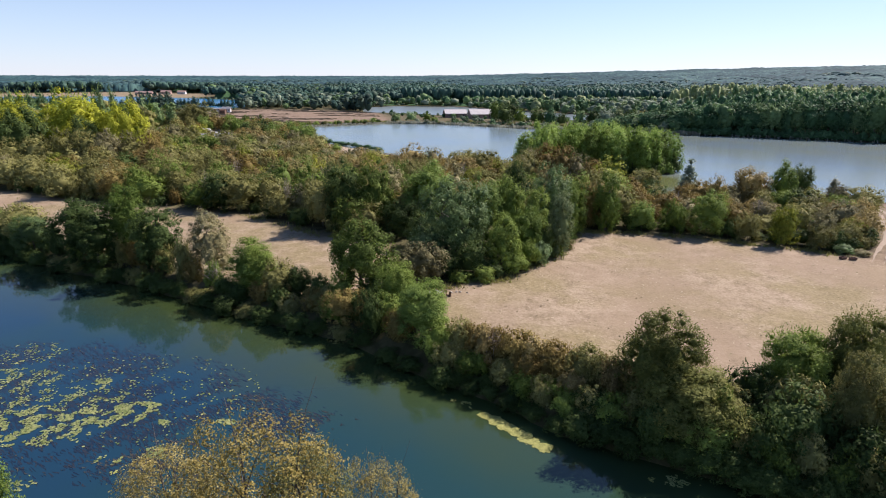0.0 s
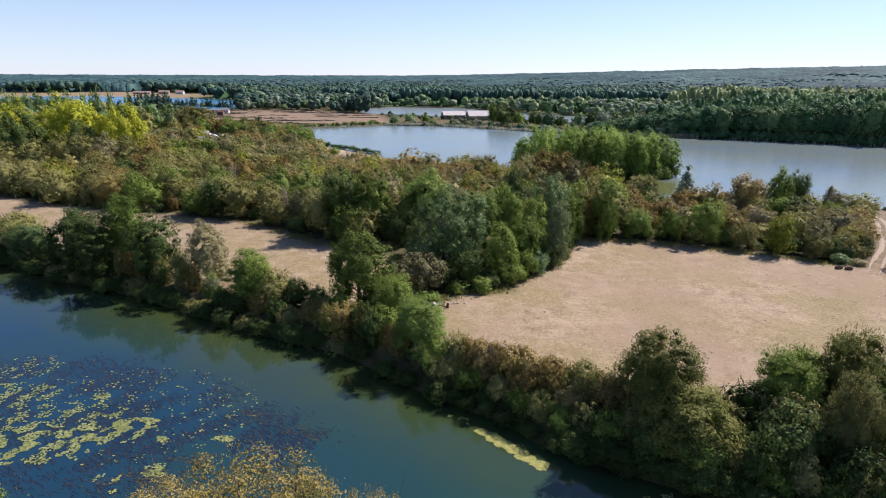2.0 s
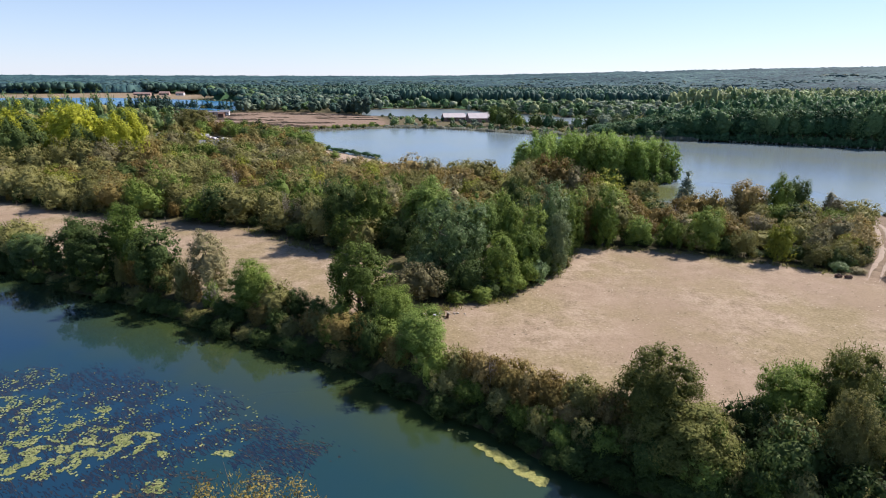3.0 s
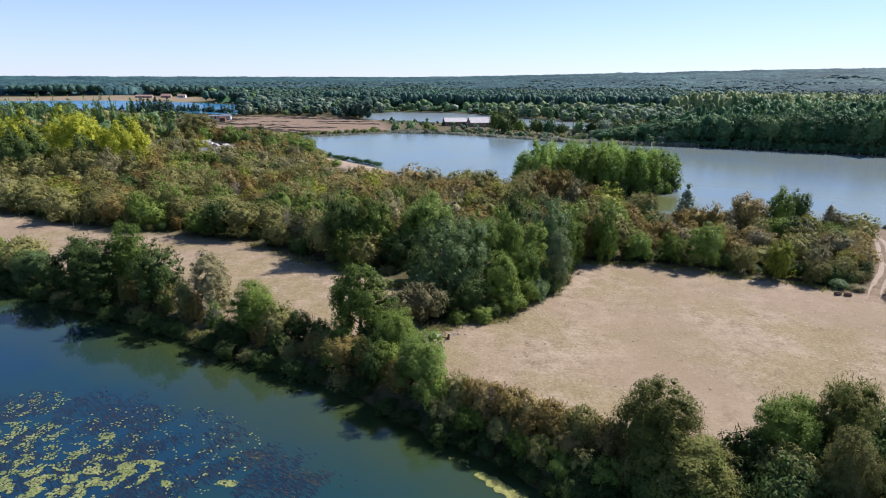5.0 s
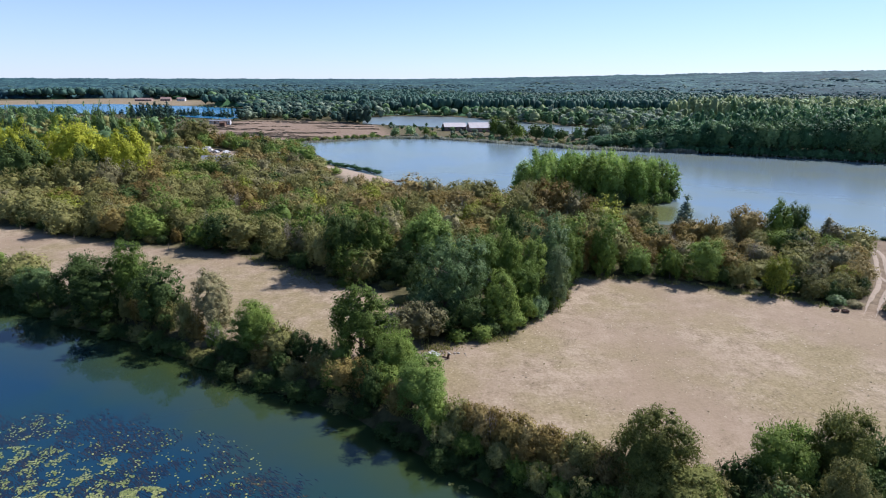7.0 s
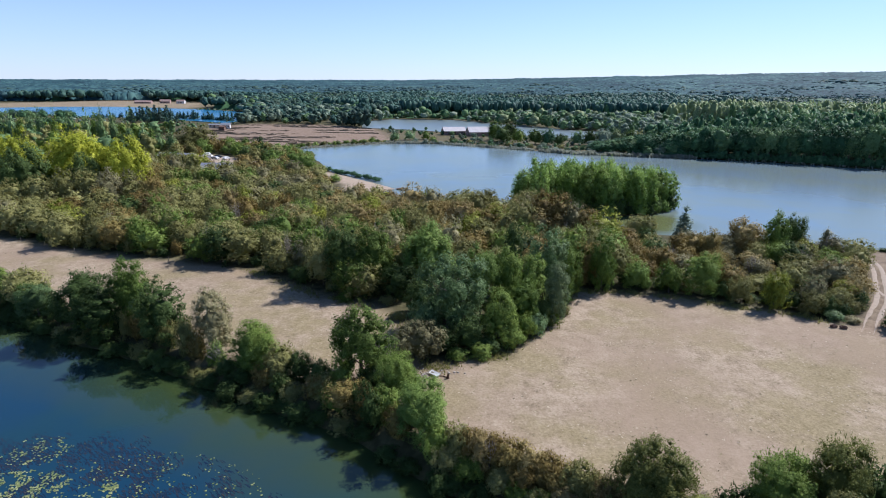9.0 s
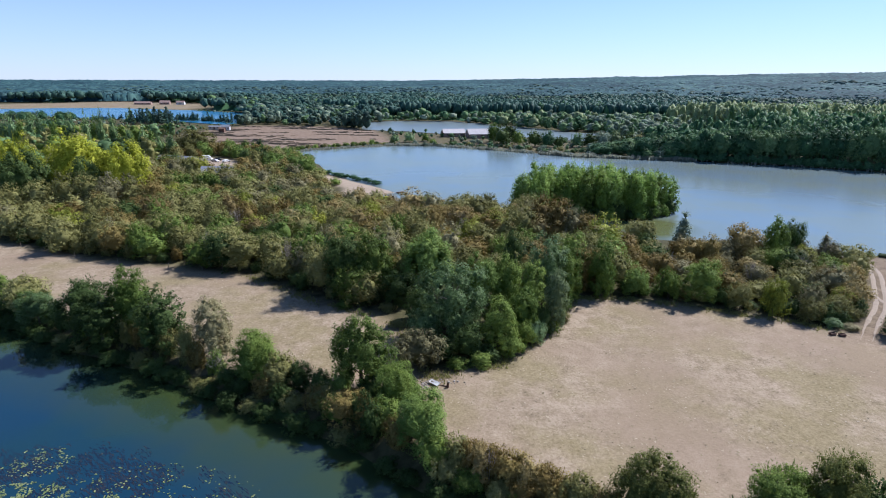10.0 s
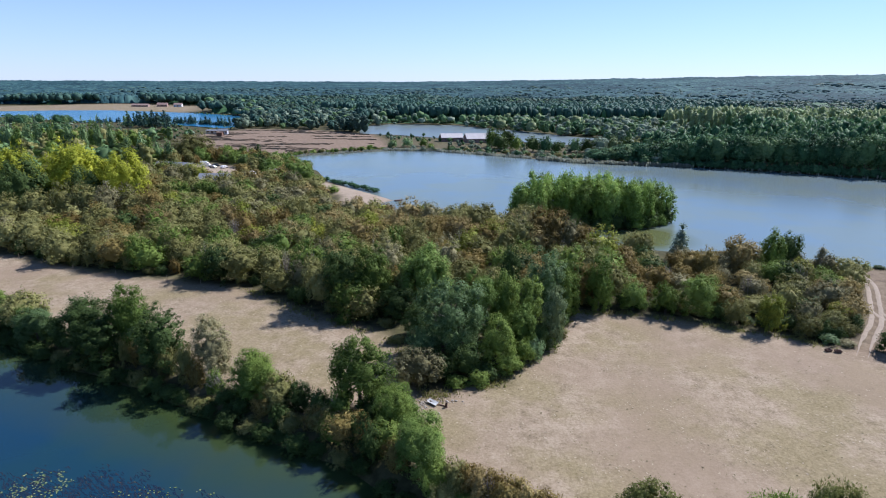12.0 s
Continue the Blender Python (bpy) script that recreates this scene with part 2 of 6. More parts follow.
M_CANOPY = canopy_mat()
M_BARK = plain_mat("grey_brown_bark", (0.06, 0.048, 0.035), (0.15, 0.125, 0.1), 3.0, 0.9, 0.5)
M_TWIG = plain_mat("pale_dead_twigs", (0.20, 0.17, 0.14), (0.36, 0.32, 0.27), 3.0, 0.9)
M_LILY = island_mat("lily_pads", (0.085, 0.115, 0.028), (0.17, 0.20, 0.062), (0.29, 0.30, 0.12), 0.4)
M_SCUM = island_mat("floating_duckweed", (0.13, 0.14, 0.028), (0.22, 0.23, 0.05), (0.33, 0.33, 0.10), 0.7)
M_WEED = island_mat("sunken_waterweed", (0.006, 0.017, 0.036), (0.010, 0.019, 0.032), (0.024, 0.025, 0.028), 0.08, 1.333)
M_WEED.node_tree.nodes["Principled BSDF"].inputs["Specular IOR Level"].default_value = 1.0
M_WEED_TOP = island_mat("brown_surfaced_waterweed", (0.016, 0.018, 0.022), (0.032, 0.029, 0.026), (0.075, 0.062, 0.034), 0.4)
M_STRAW = island_mat("dry_grass", (0.17, 0.14, 0.075), (0.24, 0.192, 0.114), (0.37, 0.307, 0.212), 0.95)
M_REED = leaf_mat("pale_reeds", (0.10, 0.12, 0.075), (0.20, 0.22, 0.16), (0.38, 0.40, 0.33), 0.55, 0.85)


# ---- mesh helpers ----
class Geo:
    """Vertices and faces gathered into one mesh; tones: one value a piece, for the material."""

    def __init__(self):
        self.v, self.f, self.n, self.t = [], [], 0, []

    def add(self, verts, faces, tone=0.0):
        verts = np.asarray(verts, dtype=float)
        self.v.append(verts)
        self.f.append((np.asarray(faces, dtype=int) + self.n))
        self.t.append(np.full(len(verts), tone))
        self.n += len(verts)

    def mesh(self, name, material=None, tones=False, smooth=False):
        me = bpy.data.meshes.new(name)
        verts = np.concatenate(self.v)
        loops = np.concatenate([f.ravel() for f in self.f])
        sizes = np.concatenate([np.full(len(f), f.shape[1]) for f in self.f])
        me.vertices.add(len(verts))
        me.vertices.foreach_set("co", verts.astype(np.float32).ravel())
        me.loops.add(len(loops))
        me.loops.foreach_set("vertex_index", loops.astype(np.int32))
        me.polygons.add(len(sizes))
        me.polygons.foreach_set("loop_start", (np.cumsum(sizes) - sizes).astype(np.int32))
        if tones:
            at = me.attributes.new("tone", "FLOAT", "POINT")
            at.data.foreach_set("value", np.concatenate(self.t).astype(np.float32))
        if smooth:
            me.polygons.foreach_set("use_smooth", np.ones(len(sizes), dtype=bool))
        me.update(calc_edges=True)
        if material:
            me.materials.append(material)
        return me

    def arrays(self):
        """Vertices and the faces by their corner count, to be laid down many times."""
        fs = {}
        for f in self.f:
            fs.setdefault(f.shape[1], []).append(f)
        return np.concatenate(self.v), {k: np.concatenate(x) for k, x in fs.items()}


def unit(a):
    return a / np.maximum(np.linalg.norm(a, axis=-1, keepdims=True), 1e-9)


def part(name, me, parent, label="", material=None):
    ob = new(name, me)
    ob.parent = parent
    if material:
        if not me.materials:
            me.materials.append(None)
        ob.material_slots[0].link = "OBJECT"
        ob.material_slots[0].material = material
    if label:
        ob["label"] = label
    return ob


def tube(geo, points, radii, sides=6, tone=0.0):
    pts = np.asarray(points, dtype=float)
    rings = []
    for k in range(len(pts)):
        d = unit(pts[min(k + 1, len(pts) - 1)] - pts[max(k - 1, 0)])
        a = unit(np.cross(d, (0.31, 0.95, 0.1)))
        b = np.cross(d, a)
        ang = np.arange(sides) * 2 * math.pi / sides
        rings.append(pts[k] + radii[k] * (np.cos(ang)[:, None] * a + np.sin(ang)[:, None] * b))
    faces = [(k * sides + i, k * sides + (i + 1) % sides, (k + 1) * sides + (i + 1) % sides, (k + 1) * sides + i) for k in range(len(pts) - 1) for i in range(sides)]
    geo.add(np.concatenate(rings), faces, tone)


def blob(geo, rng, centre, radii, across=8, rings=5, rough=0.2, tone=0.0):
    """A lumpy closed body, as the inner mass of a crown."""
    verts = [(0, 0, -1)]
    for r in range(1, rings):
        a = math.pi * r / rings
        for i in range(across):
            b = 2 * math.pi * (i + 0.5 * (r % 2)) / across
            verts.append((math.sin(a) * math.cos(b), math.sin(a) * math.sin(b), -math.cos(a)))
    verts.append((0, 0, 1))
    verts = np.array(verts) * (1 + rng.uniform(-rough, rough, (len(verts), 1)))
    tris = [(0, 1 + (i + 1) % across, 1 + i) for i in range(across)]
    last = len(verts) - 1
    tris += [(last, last - across + i, last - across + (i + 1) % across) for i in range(across)]
    quads = [(1 + r * across + i, 1 + r * across + (i + 1) % across, 1 + (r + 1) * across + (i + 1) % across, 1 + (r + 1) * across + i) for r in range(rings - 2) for i in range(across)]
    n0 = geo.n
    geo.add(verts * np.asarray(radii) + np.asarray(centre), tris, tone)
    if quads:
        geo.f.append(np.array(quads) + n0)


def sprays(geo, rng, p, normal, size, slim=0.6, tone=0.0):
    """Small folded leaf sprays at the points p, facing along normal."""
    n = len(p)
    u = unit(np.cross(normal, rng.normal(size=(n, 3))))
    v = np.cross(normal, u)
    s = (size * rng.uniform(0.6, 1.5, n))[:, None]
    q = np.stack([p + u * s, p - u * s * 0.7 + v * s * slim * 1.2, p - u * s * 0.7 - v * s * slim * 1.2 + normal * s * 0.2], axis=1)
    geo.add(q.reshape(-1, 3), np.arange(n * 3).reshape(n, 3), tone)


def crown(rng, radius, height, z0, clumps, leaves, size, clump=0.24, shape="round", slim=0.42, core=0.7, upward=0.45, gaps=0.0, uneven=0.22, ruffle=0.32, fuzz=0.12):
    """A crown: tufts of leaf sprays and loose outward twigs about an inner mass of the same outline."""
    geo = Geo()
    mid = np.array((0, 0, z0 + height / 2))
    half = np.array((radius, radius, height / 2))
    lobes = rng.uniform(0, 6.28, 3)

    def way(a, h):
        """Direction and reach of the crown's outline at the turn a and height h (-1 to 1)."""
        a, h = np.asarray(a, dtype=float), np.asarray(h, dtype=float)
        ring = np.sqrt(np.maximum(0.0, 1 - h * h))
        if shape == "cone":
            ring = (1 - h) * 0.55
        elif shape == "dome":
            ring = np.sqrt(np.maximum(0.0, 1 - np.maximum(h, -0.1) ** 2)) * np.where(h > -0.4, 1.0, 0.92)
        elif shape == "column":
            ring = 0.85 * (1 - np.maximum(0.0, h) ** 3) + 0.1
        lobe = 1 + uneven * (np.sin(2 * a + lobes[0]) * 0.5 + np.sin(3 * a + 2.2 * h + lobes[1]) * 0.5 + np.sin(5 * h + lobes[2]) * 0.4)
        return np.stack([np.cos(a) * ring, np.sin(a) * ring, h], axis=-1), np.minimum(lobe, 1.2)[..., None]

    if core:
        blob(geo, rng, (0, 0, 0), (1, 1, 1), 9, 6, 0.1)
        v = geo.v[-1]
        d, lobe = way(np.arctan2(v[:, 1], v[:, 0]), np.clip(v[:, 2], -1, 1))
        geo.v[-1] = mid + d * half * (1, 1, 0.86) * np.minimum(lobe, 1.0) * core * (1 - clump * 0.3) * np.linalg.norm(v, axis=1)[:, None]
    cs = []
    for k in range(clumps):
        h = 1 - 1.8 * (k + 0.5) / clumps
        d, lobe = way(k * 2.39996 + rng.uniform(-0.6, 0.6), h)
        far = rng.uniform(0.78, 1.06) if rng.random() < 0.75 else rng.uniform(1.02, 1.16)
        cs.append((mid + d * half * (1 - clump * 0.7) * far * lobe, clump * radius * rng.uniform(0.55, 1.35) * (1.0 if far < 1.05 else 0.6)))
    total = sum(r * r for _, r in cs)
    for c, r in cs:
        if rng.random() < gaps:
            continue
        n = max(6, int(leaves * (1 - fuzz) * r * r / total))
        out = unit((c - mid) / half)
        d = unit(rng.normal(size=(n, 3)) + out * 0.55)
        reach = 0.4 + 0.7 * rng.random((n, 1)) ** 0.7 + 0.4 * (rng.random((n, 1)) < 0.1)
        p = c + d * np.array((1, 1, 0.85)) * r * reach
        away = unit((p - mid) / half)
        if core:
            blob(geo, rng, c - out * r * 0.35, (r * 0.55, r * 0.55, r * 0.5), 4, 2, 0.25)
        nrm = unit(d * 0.6 + away * 0.9 + rng.normal(size=p.shape) * ruffle + np.array((0, 0, upward)))
        sprays(geo, rng, p, nrm, size, slim)
    n = int(leaves * fuzz)
    if n:
        d, lobe = way(rng.uniform(0, 6.283, n), 1 - 1.75 * rng.random(n))
        p = mid + d * half * lobe * (1 - clump * 0.35) * rng.uniform(0.8, 1.04, (n, 1))
        along = unit(unit(d) + np.array((0, 0, 0.5)) + rng.normal(size=p.shape) * 0.45)
        side = unit(np.cross(along, rng.normal(size=p.shape)))
        s = (size * rng.uniform(0.7, 1.6, n))[:, None]
        q = np.stack([p + along * s * 1.3, p - along * s * 0.6 + side * s * slim * 0.8, p - along * s * 0.6 - side * s * slim * 0.8], axis=1)
        geo.add(q.reshape(-1, 3), np.arange(n * 3).reshape(n, 3))
    every = np.concatenate(geo.v)
    low, high = np.percentile(every[:, 2], (0.5, 99.8))
    tall, wide = height / (high - low), radius / np.percentile(np.hypot(every[:, 0], every[:, 1]), 96)
    geo.v = [(v - (0, 0, low)) * (wide, wide, tall) + (0, 0, z0) for v in geo.v]
    return geo


def trunk(rng, height, girth, reach, limbs, stems=1, fork=0.35):
    """A tapered trunk, or several stems, with limbs that rise into the crown."""
    geo = Geo()
    for s in range(stems):
        off = np.array((rng.uniform(-1, 1), rng.uniform(-1, 1), 0)) * (0.25 * reach if stems > 1 else 0.0)
        lean = np.array((rng.uniform(-1, 1), rng.uniform(-1, 1), 0)) * reach * (0.35 if stems > 1 else 0.12)
        pts = [off + lean * t ** 1.5 + np.array((0, 0, -0.3 + (height + 0.3) * t)) for t in (0, 0.08, 0.35, 0.65, 1)]
        tube(geo, pts, [girth * 1.5, girth, girth * 0.8, girth * 0.5, girth * 0.12])
        for k in range(limbs):
            t = fork + (0.9 - fork) * (k + rng.random()) / limbs
            a = k * 2.4 + rng.uniform(-0.6, 0.6)
            start = off + lean * t ** 1.5 + np.array((0, 0, height * t))
            out = np.array((math.cos(a), math.sin(a), 0)) * reach * rng.uniform(0.5, 0.9) * (1.15 - t * 0.6)
            rise = height * rng.uniform(0.1, 0.28)
            tube(geo, [start, start + out * 0.45 + (0, 0, rise * 0.6), start + out + (0, 0, rise)], [girth * 0.45 * (1.2 - t), girth * 0.3 * (1.2 - t), girth * 0.06], 5)
    return geo


def twiggy(rng, height, radius, count):
    """A leafless shrub of thin rods."""
    geo = Geo()
    for k in range(count):
        a, b = rng.uniform(0, 2 * math.pi), rng.uniform(0.1, 1.0)
        tip = np.array((math.cos(a) * radius * b, math.sin(a) * radius * b, height * (1.05 - 0.45 * b * b) * rng.uniform(0.7, 1.0)))
        mid = tip * (0.45, 0.45, 0.55)
        tube(geo, [(0, 0, -0.2), mid, tip], [0.05, 0.03, 0.008], 4)
        for j in range(4):
            s = mid + (tip - mid) * rng.uniform(0.0, 0.8)
            tube(geo, [s, s + rng.normal(size=3) * radius * 0.2 + (0, 0, radius * 0.15)], [0.018, 0.005], 3)
    return geo


# ---- plant kinds: height, radius, and two or three grown forms of each ----
rng = np.random.default_rng(7)
FORM = {}


def form(kind, height, radius, count, grow_crown, grow_trunk):
    FORM[kind] = (height, radius, [(grow_trunk().mesh("trunk", M_BARK), grow_crown()) for _ in range(count)])


form("round", 11, 3.8, 4, lambda: crown(rng, 3.7, 10.6, 0.4, 80, 8000, 0.165, 0.24, core=0.54, uneven=0.27, gaps=0.02), lambda: trunk(rng, 8.5, 0.2, 3.0, 6))
form("full", 11, 3.8, 2, lambda: crown(rng, 3.7, 10.6, 0.4, 120, 19000, 0.115, 0.22, core=0.68, uneven=0.3, ruffle=0.45, fuzz=0.16), lambda: trunk(rng, 8.5, 0.2, 3.0, 6))
form("oak", 12, 4.4, 2, lambda: crown(rng, 4.4, 11.2, 0.8, 84, 11000, 0.165, 0.23, core=0.46, gaps=0.04, uneven=0.32), lambda: trunk(rng, 10.0, 0.28, 4.0, 9, 1, 0.2))
form("alder", 12, 3.6, 3, lambda: crown(rng, 3.5, 11.7, 0.3, 80, 8500, 0.165, 0.23, core=0.54, gaps=0.03, uneven=0.3), lambda: trunk(rng, 9.5, 0.2, 3.0, 8))
form("bush", 5, 2.6, 4, lambda: crown(rng, 2.6, 4.9, 0.1, 46, 2500, 0.15, 0.25, "dome", uneven=0.36, fuzz=0.16), lambda: trunk(rng, 3.6, 0.06, 1.8, 3, 3))
form("slim", 12, 2.3, 2, lambda: crown(rng, 2.3, 11.4, 0.6, 48, 5000, 0.165, 0.36, "column", 0.32, core=0.6), lambda: trunk(rng, 9.5, 0.15, 1.6, 5))
form("willow", 15, 6.5, 2, lambda: crown(rng, 6.5, 14.4, 0.5, 120, 15000, 0.23, 0.2, "round", 0.3, core=0.5, uneven=0.32), lambda: trunk(rng, 11, 0.4, 5, 9, 3))
form("wood_bush", 8, 3.5, 6, lambda: crown(rng, 3.5, 7.6, 0.4, 40, 1500, 0.215, 0.26, "dome", core=0.72, uneven=0.24, fuzz=0.28), lambda: trunk(rng, 5.5, 0.08, 2.3, 2, 2))
form("wood_tree", 11, 3.7, 4, lambda: crown(rng, 3.7, 10.4, 0.6, 44, 1800, 0.22, 0.26, core=0.7, uneven=0.26, fuzz=0.25), lambda: trunk(rng, 8, 0.16, 2.6, 4))
form("far_bush", 8, 3.5, 5, lambda: crown(rng, 3.5, 7.6, 0.4, 24, 660, 0.31, 0.3, "dome", core=0.72, upward=0.8, uneven=0.24, fuzz=0.28), lambda: trunk(rng, 5.5, 0.08, 2.3, 1, 1))
form("tall", 22, 6.5, 4, lambda: crown(rng, 6.5, 18.4, 3.2, 40, 900, 0.5, 0.34, core=0.66, uneven=0.34), lambda: trunk(rng, 17, 0.3, 5, 3))
form("stem", 15, 3.0, 4, lambda: crown(rng, 3.0, 14.6, 0.4, 44, 1400, 0.3, 0.34, "column", 0.36, 0.44, 0.5, uneven=0.42, fuzz=0.28), lambda: trunk(rng, 12, 0.12, 2.0, 3, 1))
form("big", 22, 10.0, 2, lambda: crown(rng, 10.0, 21.0, 1.0, 110, 8500, 0.42, 0.19, core=0.7, uneven=0.24), lambda: trunk(rng, 17, 0.5, 8, 7))
form("conifer", 12, 2.6, 2, lambda: crown(rng, 2.6, 11.2, 0.8, 34, 1300, 0.26, 0.30, "cone", 0.35, 0.35), lambda: trunk(rng, 11.5, 0.14, 1.4, 4))
form("small_pine", 12, 2.6, 3, lambda: crown(rng, 2.6, 11.2, 0.8, 14, 150, 0.6, 0.34, "cone", 0.4, 0.4), lambda: trunk(rng, 11.5, 0.14, 1.4, 1))
form("column", 12, 2.3, 3, lambda: crown(rng, 2.3, 11.4, 0.6, 24, 500, 0.4, 0.36, "column", 0.36, core=0.66, fuzz=0.28), lambda: trunk(rng, 9.5, 0.15, 1.6, 1))
form("sparse", 15, 3.4, 2, lambda: crown(rng, 3.4, 10.0, 5.0, 90, 24000, 0.056, 0.24, core=0.0, gaps=0.06, slim=0.6, ruffle=0.75, uneven=0.3), lambda: trunk(rng, 14.2, 0.14, 3.0, 16, 2, 0.3))
CROWN_MESH = {k: [g.mesh(k + "_crown") for _, g in v[2]] for k, v in FORM.items()}


def plant(kind, leaf, name, label, x, y, top, radius, group="", z=1.6, turn=None, category="tree"):
    """One tree or shrub whose crown ends at the height top."""
    h0, r0, grown = FORM[kind]
    k = int(rng.integers(len(grown)))
    base = tagged(new(name), label, category, group)
    s = radius / r0
    base.matrix_basis = pose(x, y, z, 0, 0, rng.uniform(0, 360) if turn is None else turn) @ Matrix.Diagonal((s, s, (top - z) / h0, 1))
    part("trunk", grown[k][0], base)
    part("crown", CROWN_MESH[kind][k], base, material=LEAF[leaf])
    return base


# ---- the plan: shores, clearings and heights ----
BANK = np.array([(-400, 262), (-140, 127), (-80, 95.5), (-64, 87.5), (-46, 80), (-30, 71), (-12, 62.5), (-3, 55), (5, 50), (11, 44.5), (18, 41), (30, 35), (50, 24), (120, -15), (400, -170)])
NEAR_BANK = np.array([(-400, 200), (-140, 72), (-60, 36), (-30, 28), (0, 25), (20, 18), (40, 8), (120, -45), (400, -230)])
LAKE = np.array([(-104, 337), (-91, 363), (-72, 377), (-44, 397), (-9, 398), (26, 380), (54, 362), (76, 349), (106, 342), (145, 334), (188, 319), (232, 298), (330, 250), (400, 150), (300, 120), (118, 145), (109, 147), (100, 154), (84, 160), (66, 158), (52, 162), (42, 178), (25, 192), (8, 197), (-18, 203), (-35, 206), (-30, 214), (-21, 225), (-31, 237), (-50, 258), (-57, 268), (-70, 302), (-95, 326)])
POND = np.array([(-84, 600), (-60, 640), (5, 640), (62, 579), (107, 520), (137, 512), (128, 476), (94, 455), (60, 477), (40, 494), (4, 500), (-27, 516), (-69, 526)])
QUARRY = np.array([(-640, 740), (-556, 813), (-488, 833), (-361, 790), (-270, 740), (-231, 617), (-236, 570), (-290, 600), (-343, 639), (-399, 627), (-492, 678), (-568, 690)])
MEADOW = np.array([(-125, 147), (-98, 136), (-80, 130), (-65, 127), (-46, 122), (-25, 106), (-15, 101), (-9, 97), (-7, 88), (-2, 77), (9, 82), (14, 89), (19, 93), (22, 101), (26, 111), (37, 111.5), (47, 108), (57, 104), (66, 101), (72, 96), (80, 96), (140, 70), (200, 10), (60, 25), (30, 41), (15, 48), (0, 61), (-12, 69), (-30, 78), (-64, 94), (-100, 113), (-140, 133)])
BARE = np.array([(-215, 455), (-212, 512), (-196, 561), (-127, 556), (-68, 520), (-40, 412), (-46, 400), (-73, 381), (-112, 361), (-148, 374), (-180, 405)])
FARMLAND = np.array([(-760, 870), (-660, 1016), (-610, 1118), (-560, 1060), (-430, 1030), (-405, 960), (-375, 830), (-490, 848), (-590, 800), (-660, 800)])
TRACKSIDE = np.array([(72, 94), (79, 101), (90, 114), (101, 130), (104, 142), (109, 146), (125, 143), (170, 120), (150, 60), (90, 80)])
DIKE = np.array([(-44, 400), (-9, 402), (26, 384), (54, 366), (106, 346), (150, 338), (140, 380), (95, 425), (60, 455), (20, 480), (-40, 500), (-62, 480)])
YARD = np.array([(-142, 290), (-138, 322), (-118, 310), (-100, 285), (-84, 284), (-82, 272), (-108, 262), (-125, 275)])
ISLAND = np.array([(22, 197), (30, 189), (40, 185.5), (51, 181), (61, 181.5), (71, 186), (80, 193), (78, 203), (62, 210), (40, 211), (26, 206)])
SPIT = np.array([(-62, 268), (-50, 260), (-31, 239), (-21, 226), (-30, 212), (-40, 215), (-46, 235), (-58, 252)])


def inside_distance(px, py, poly):
    """Metres to a closed outline, positive within it."""
    a, b = poly, np.roll(poly, -1, axis=0)
    best = np.full(px.shape, 1e9)
    odd = np.zeros(px.shape, dtype=bool)
    for (x0, y0), (x1, y1) in zip(a, b):
        dx, dy = x1 - x0, y1 - y0
        t = np.clip(((px - x0) * dx + (py - y0) * dy) / (dx * dx + dy * dy), 0, 1)
        best = np.minimum(best, np.hypot(px - x0 - t * dx, py - y0 - t * dy))
        if y0 != y1:
            odd ^= ((y0 > py) != (y1 > py)) & (px < x0 + (py - y0) / (y1 - y0) * dx)
    return np.where(odd, best, -best)


def wave(px, py, scale, seed=0.0):
    """Smooth unevenness from crossed waves, about -1 to 1."""
    out = 0
    for k, (a, f) in enumerate(((0.3, 1.0), (1.9, 1.31), (2.9, 0.77), (4.1, 1.9), (5.3, 2.6))):
        out = out + np.sin((px * math.cos(a) + py * math.sin(a)) * f / scale * 6.283 + seed * (k + 1) * 1.7 + 1.3 * np.sin((px * math.sin(a) - py * math.cos(a)) * f / scale * 3.1 + k)) / (1 + 0.4 * k)
    return out / 3.0


RIDGE = np.array([(-60, 22, 4400), (-36, 26, 4400), (-5, 50, 4350), (11, 75, 3500), (21, 88, 3150), (36, 107, 3050), (60, 118, 3000)])


def hill(px, py):
    az = np.degrees(np.arctan2(px, np.maximum(py, 1)))
    r = np.hypot(px, py)
    top, far = np.interp(az, RIDGE[:, 0], RIDGE[:, 1]), np.interp(az, RIDGE[:, 0], RIDGE[:, 2])
    s = np.clip((r - 900) / (far - 900), 0, 1)
    return np.where(py > 0, (top - 14) * s ** 1.25, 0)


def river_distance(px, py):
    """Metres into the river from its two banks, positive in the water."""
    far = (np.interp(px, BANK[:, 0], BANK[:, 1]) - py) * 0.86
    near = (py - np.interp(px, NEAR_BANK[:, 0], NEAR_BANK[:, 1])) * 0.9
    return np.minimum(far, near)


def land(px, py):
    px, py = np.asarray(px, dtype=float), np.asarray(py, dtype=float)
    z = 1.7 + 0.12 * wave(px, py, 26) + hill(px, py)
    wob = 0.8 * wave(px, py, 9, 2.0)
    rd = river_distance(px, py) + wob * 0.7
    z = np.minimum(z, np.clip(0.05 - rd * 0.62, -1.6, 40) + np.where(rd < -3, 50, 0))
    for poly, level, slope, reach in ((LAKE, 1.5, 0.08, 1.0), (POND, 1.9, 0.05, 2.0), (QUARRY, 2.2, 0.03, 4.0)):
        d = inside_distance(px, py, poly) + wob * reach
        if poly is LAKE:
            d = np.minimum(d, -inside_distance(px, py, ISLAND) + 1.0)
        z = np.where(d > -3, np.minimum(z, level + np.clip(-d * slope, -1.4, 0.4)), z)
    return z


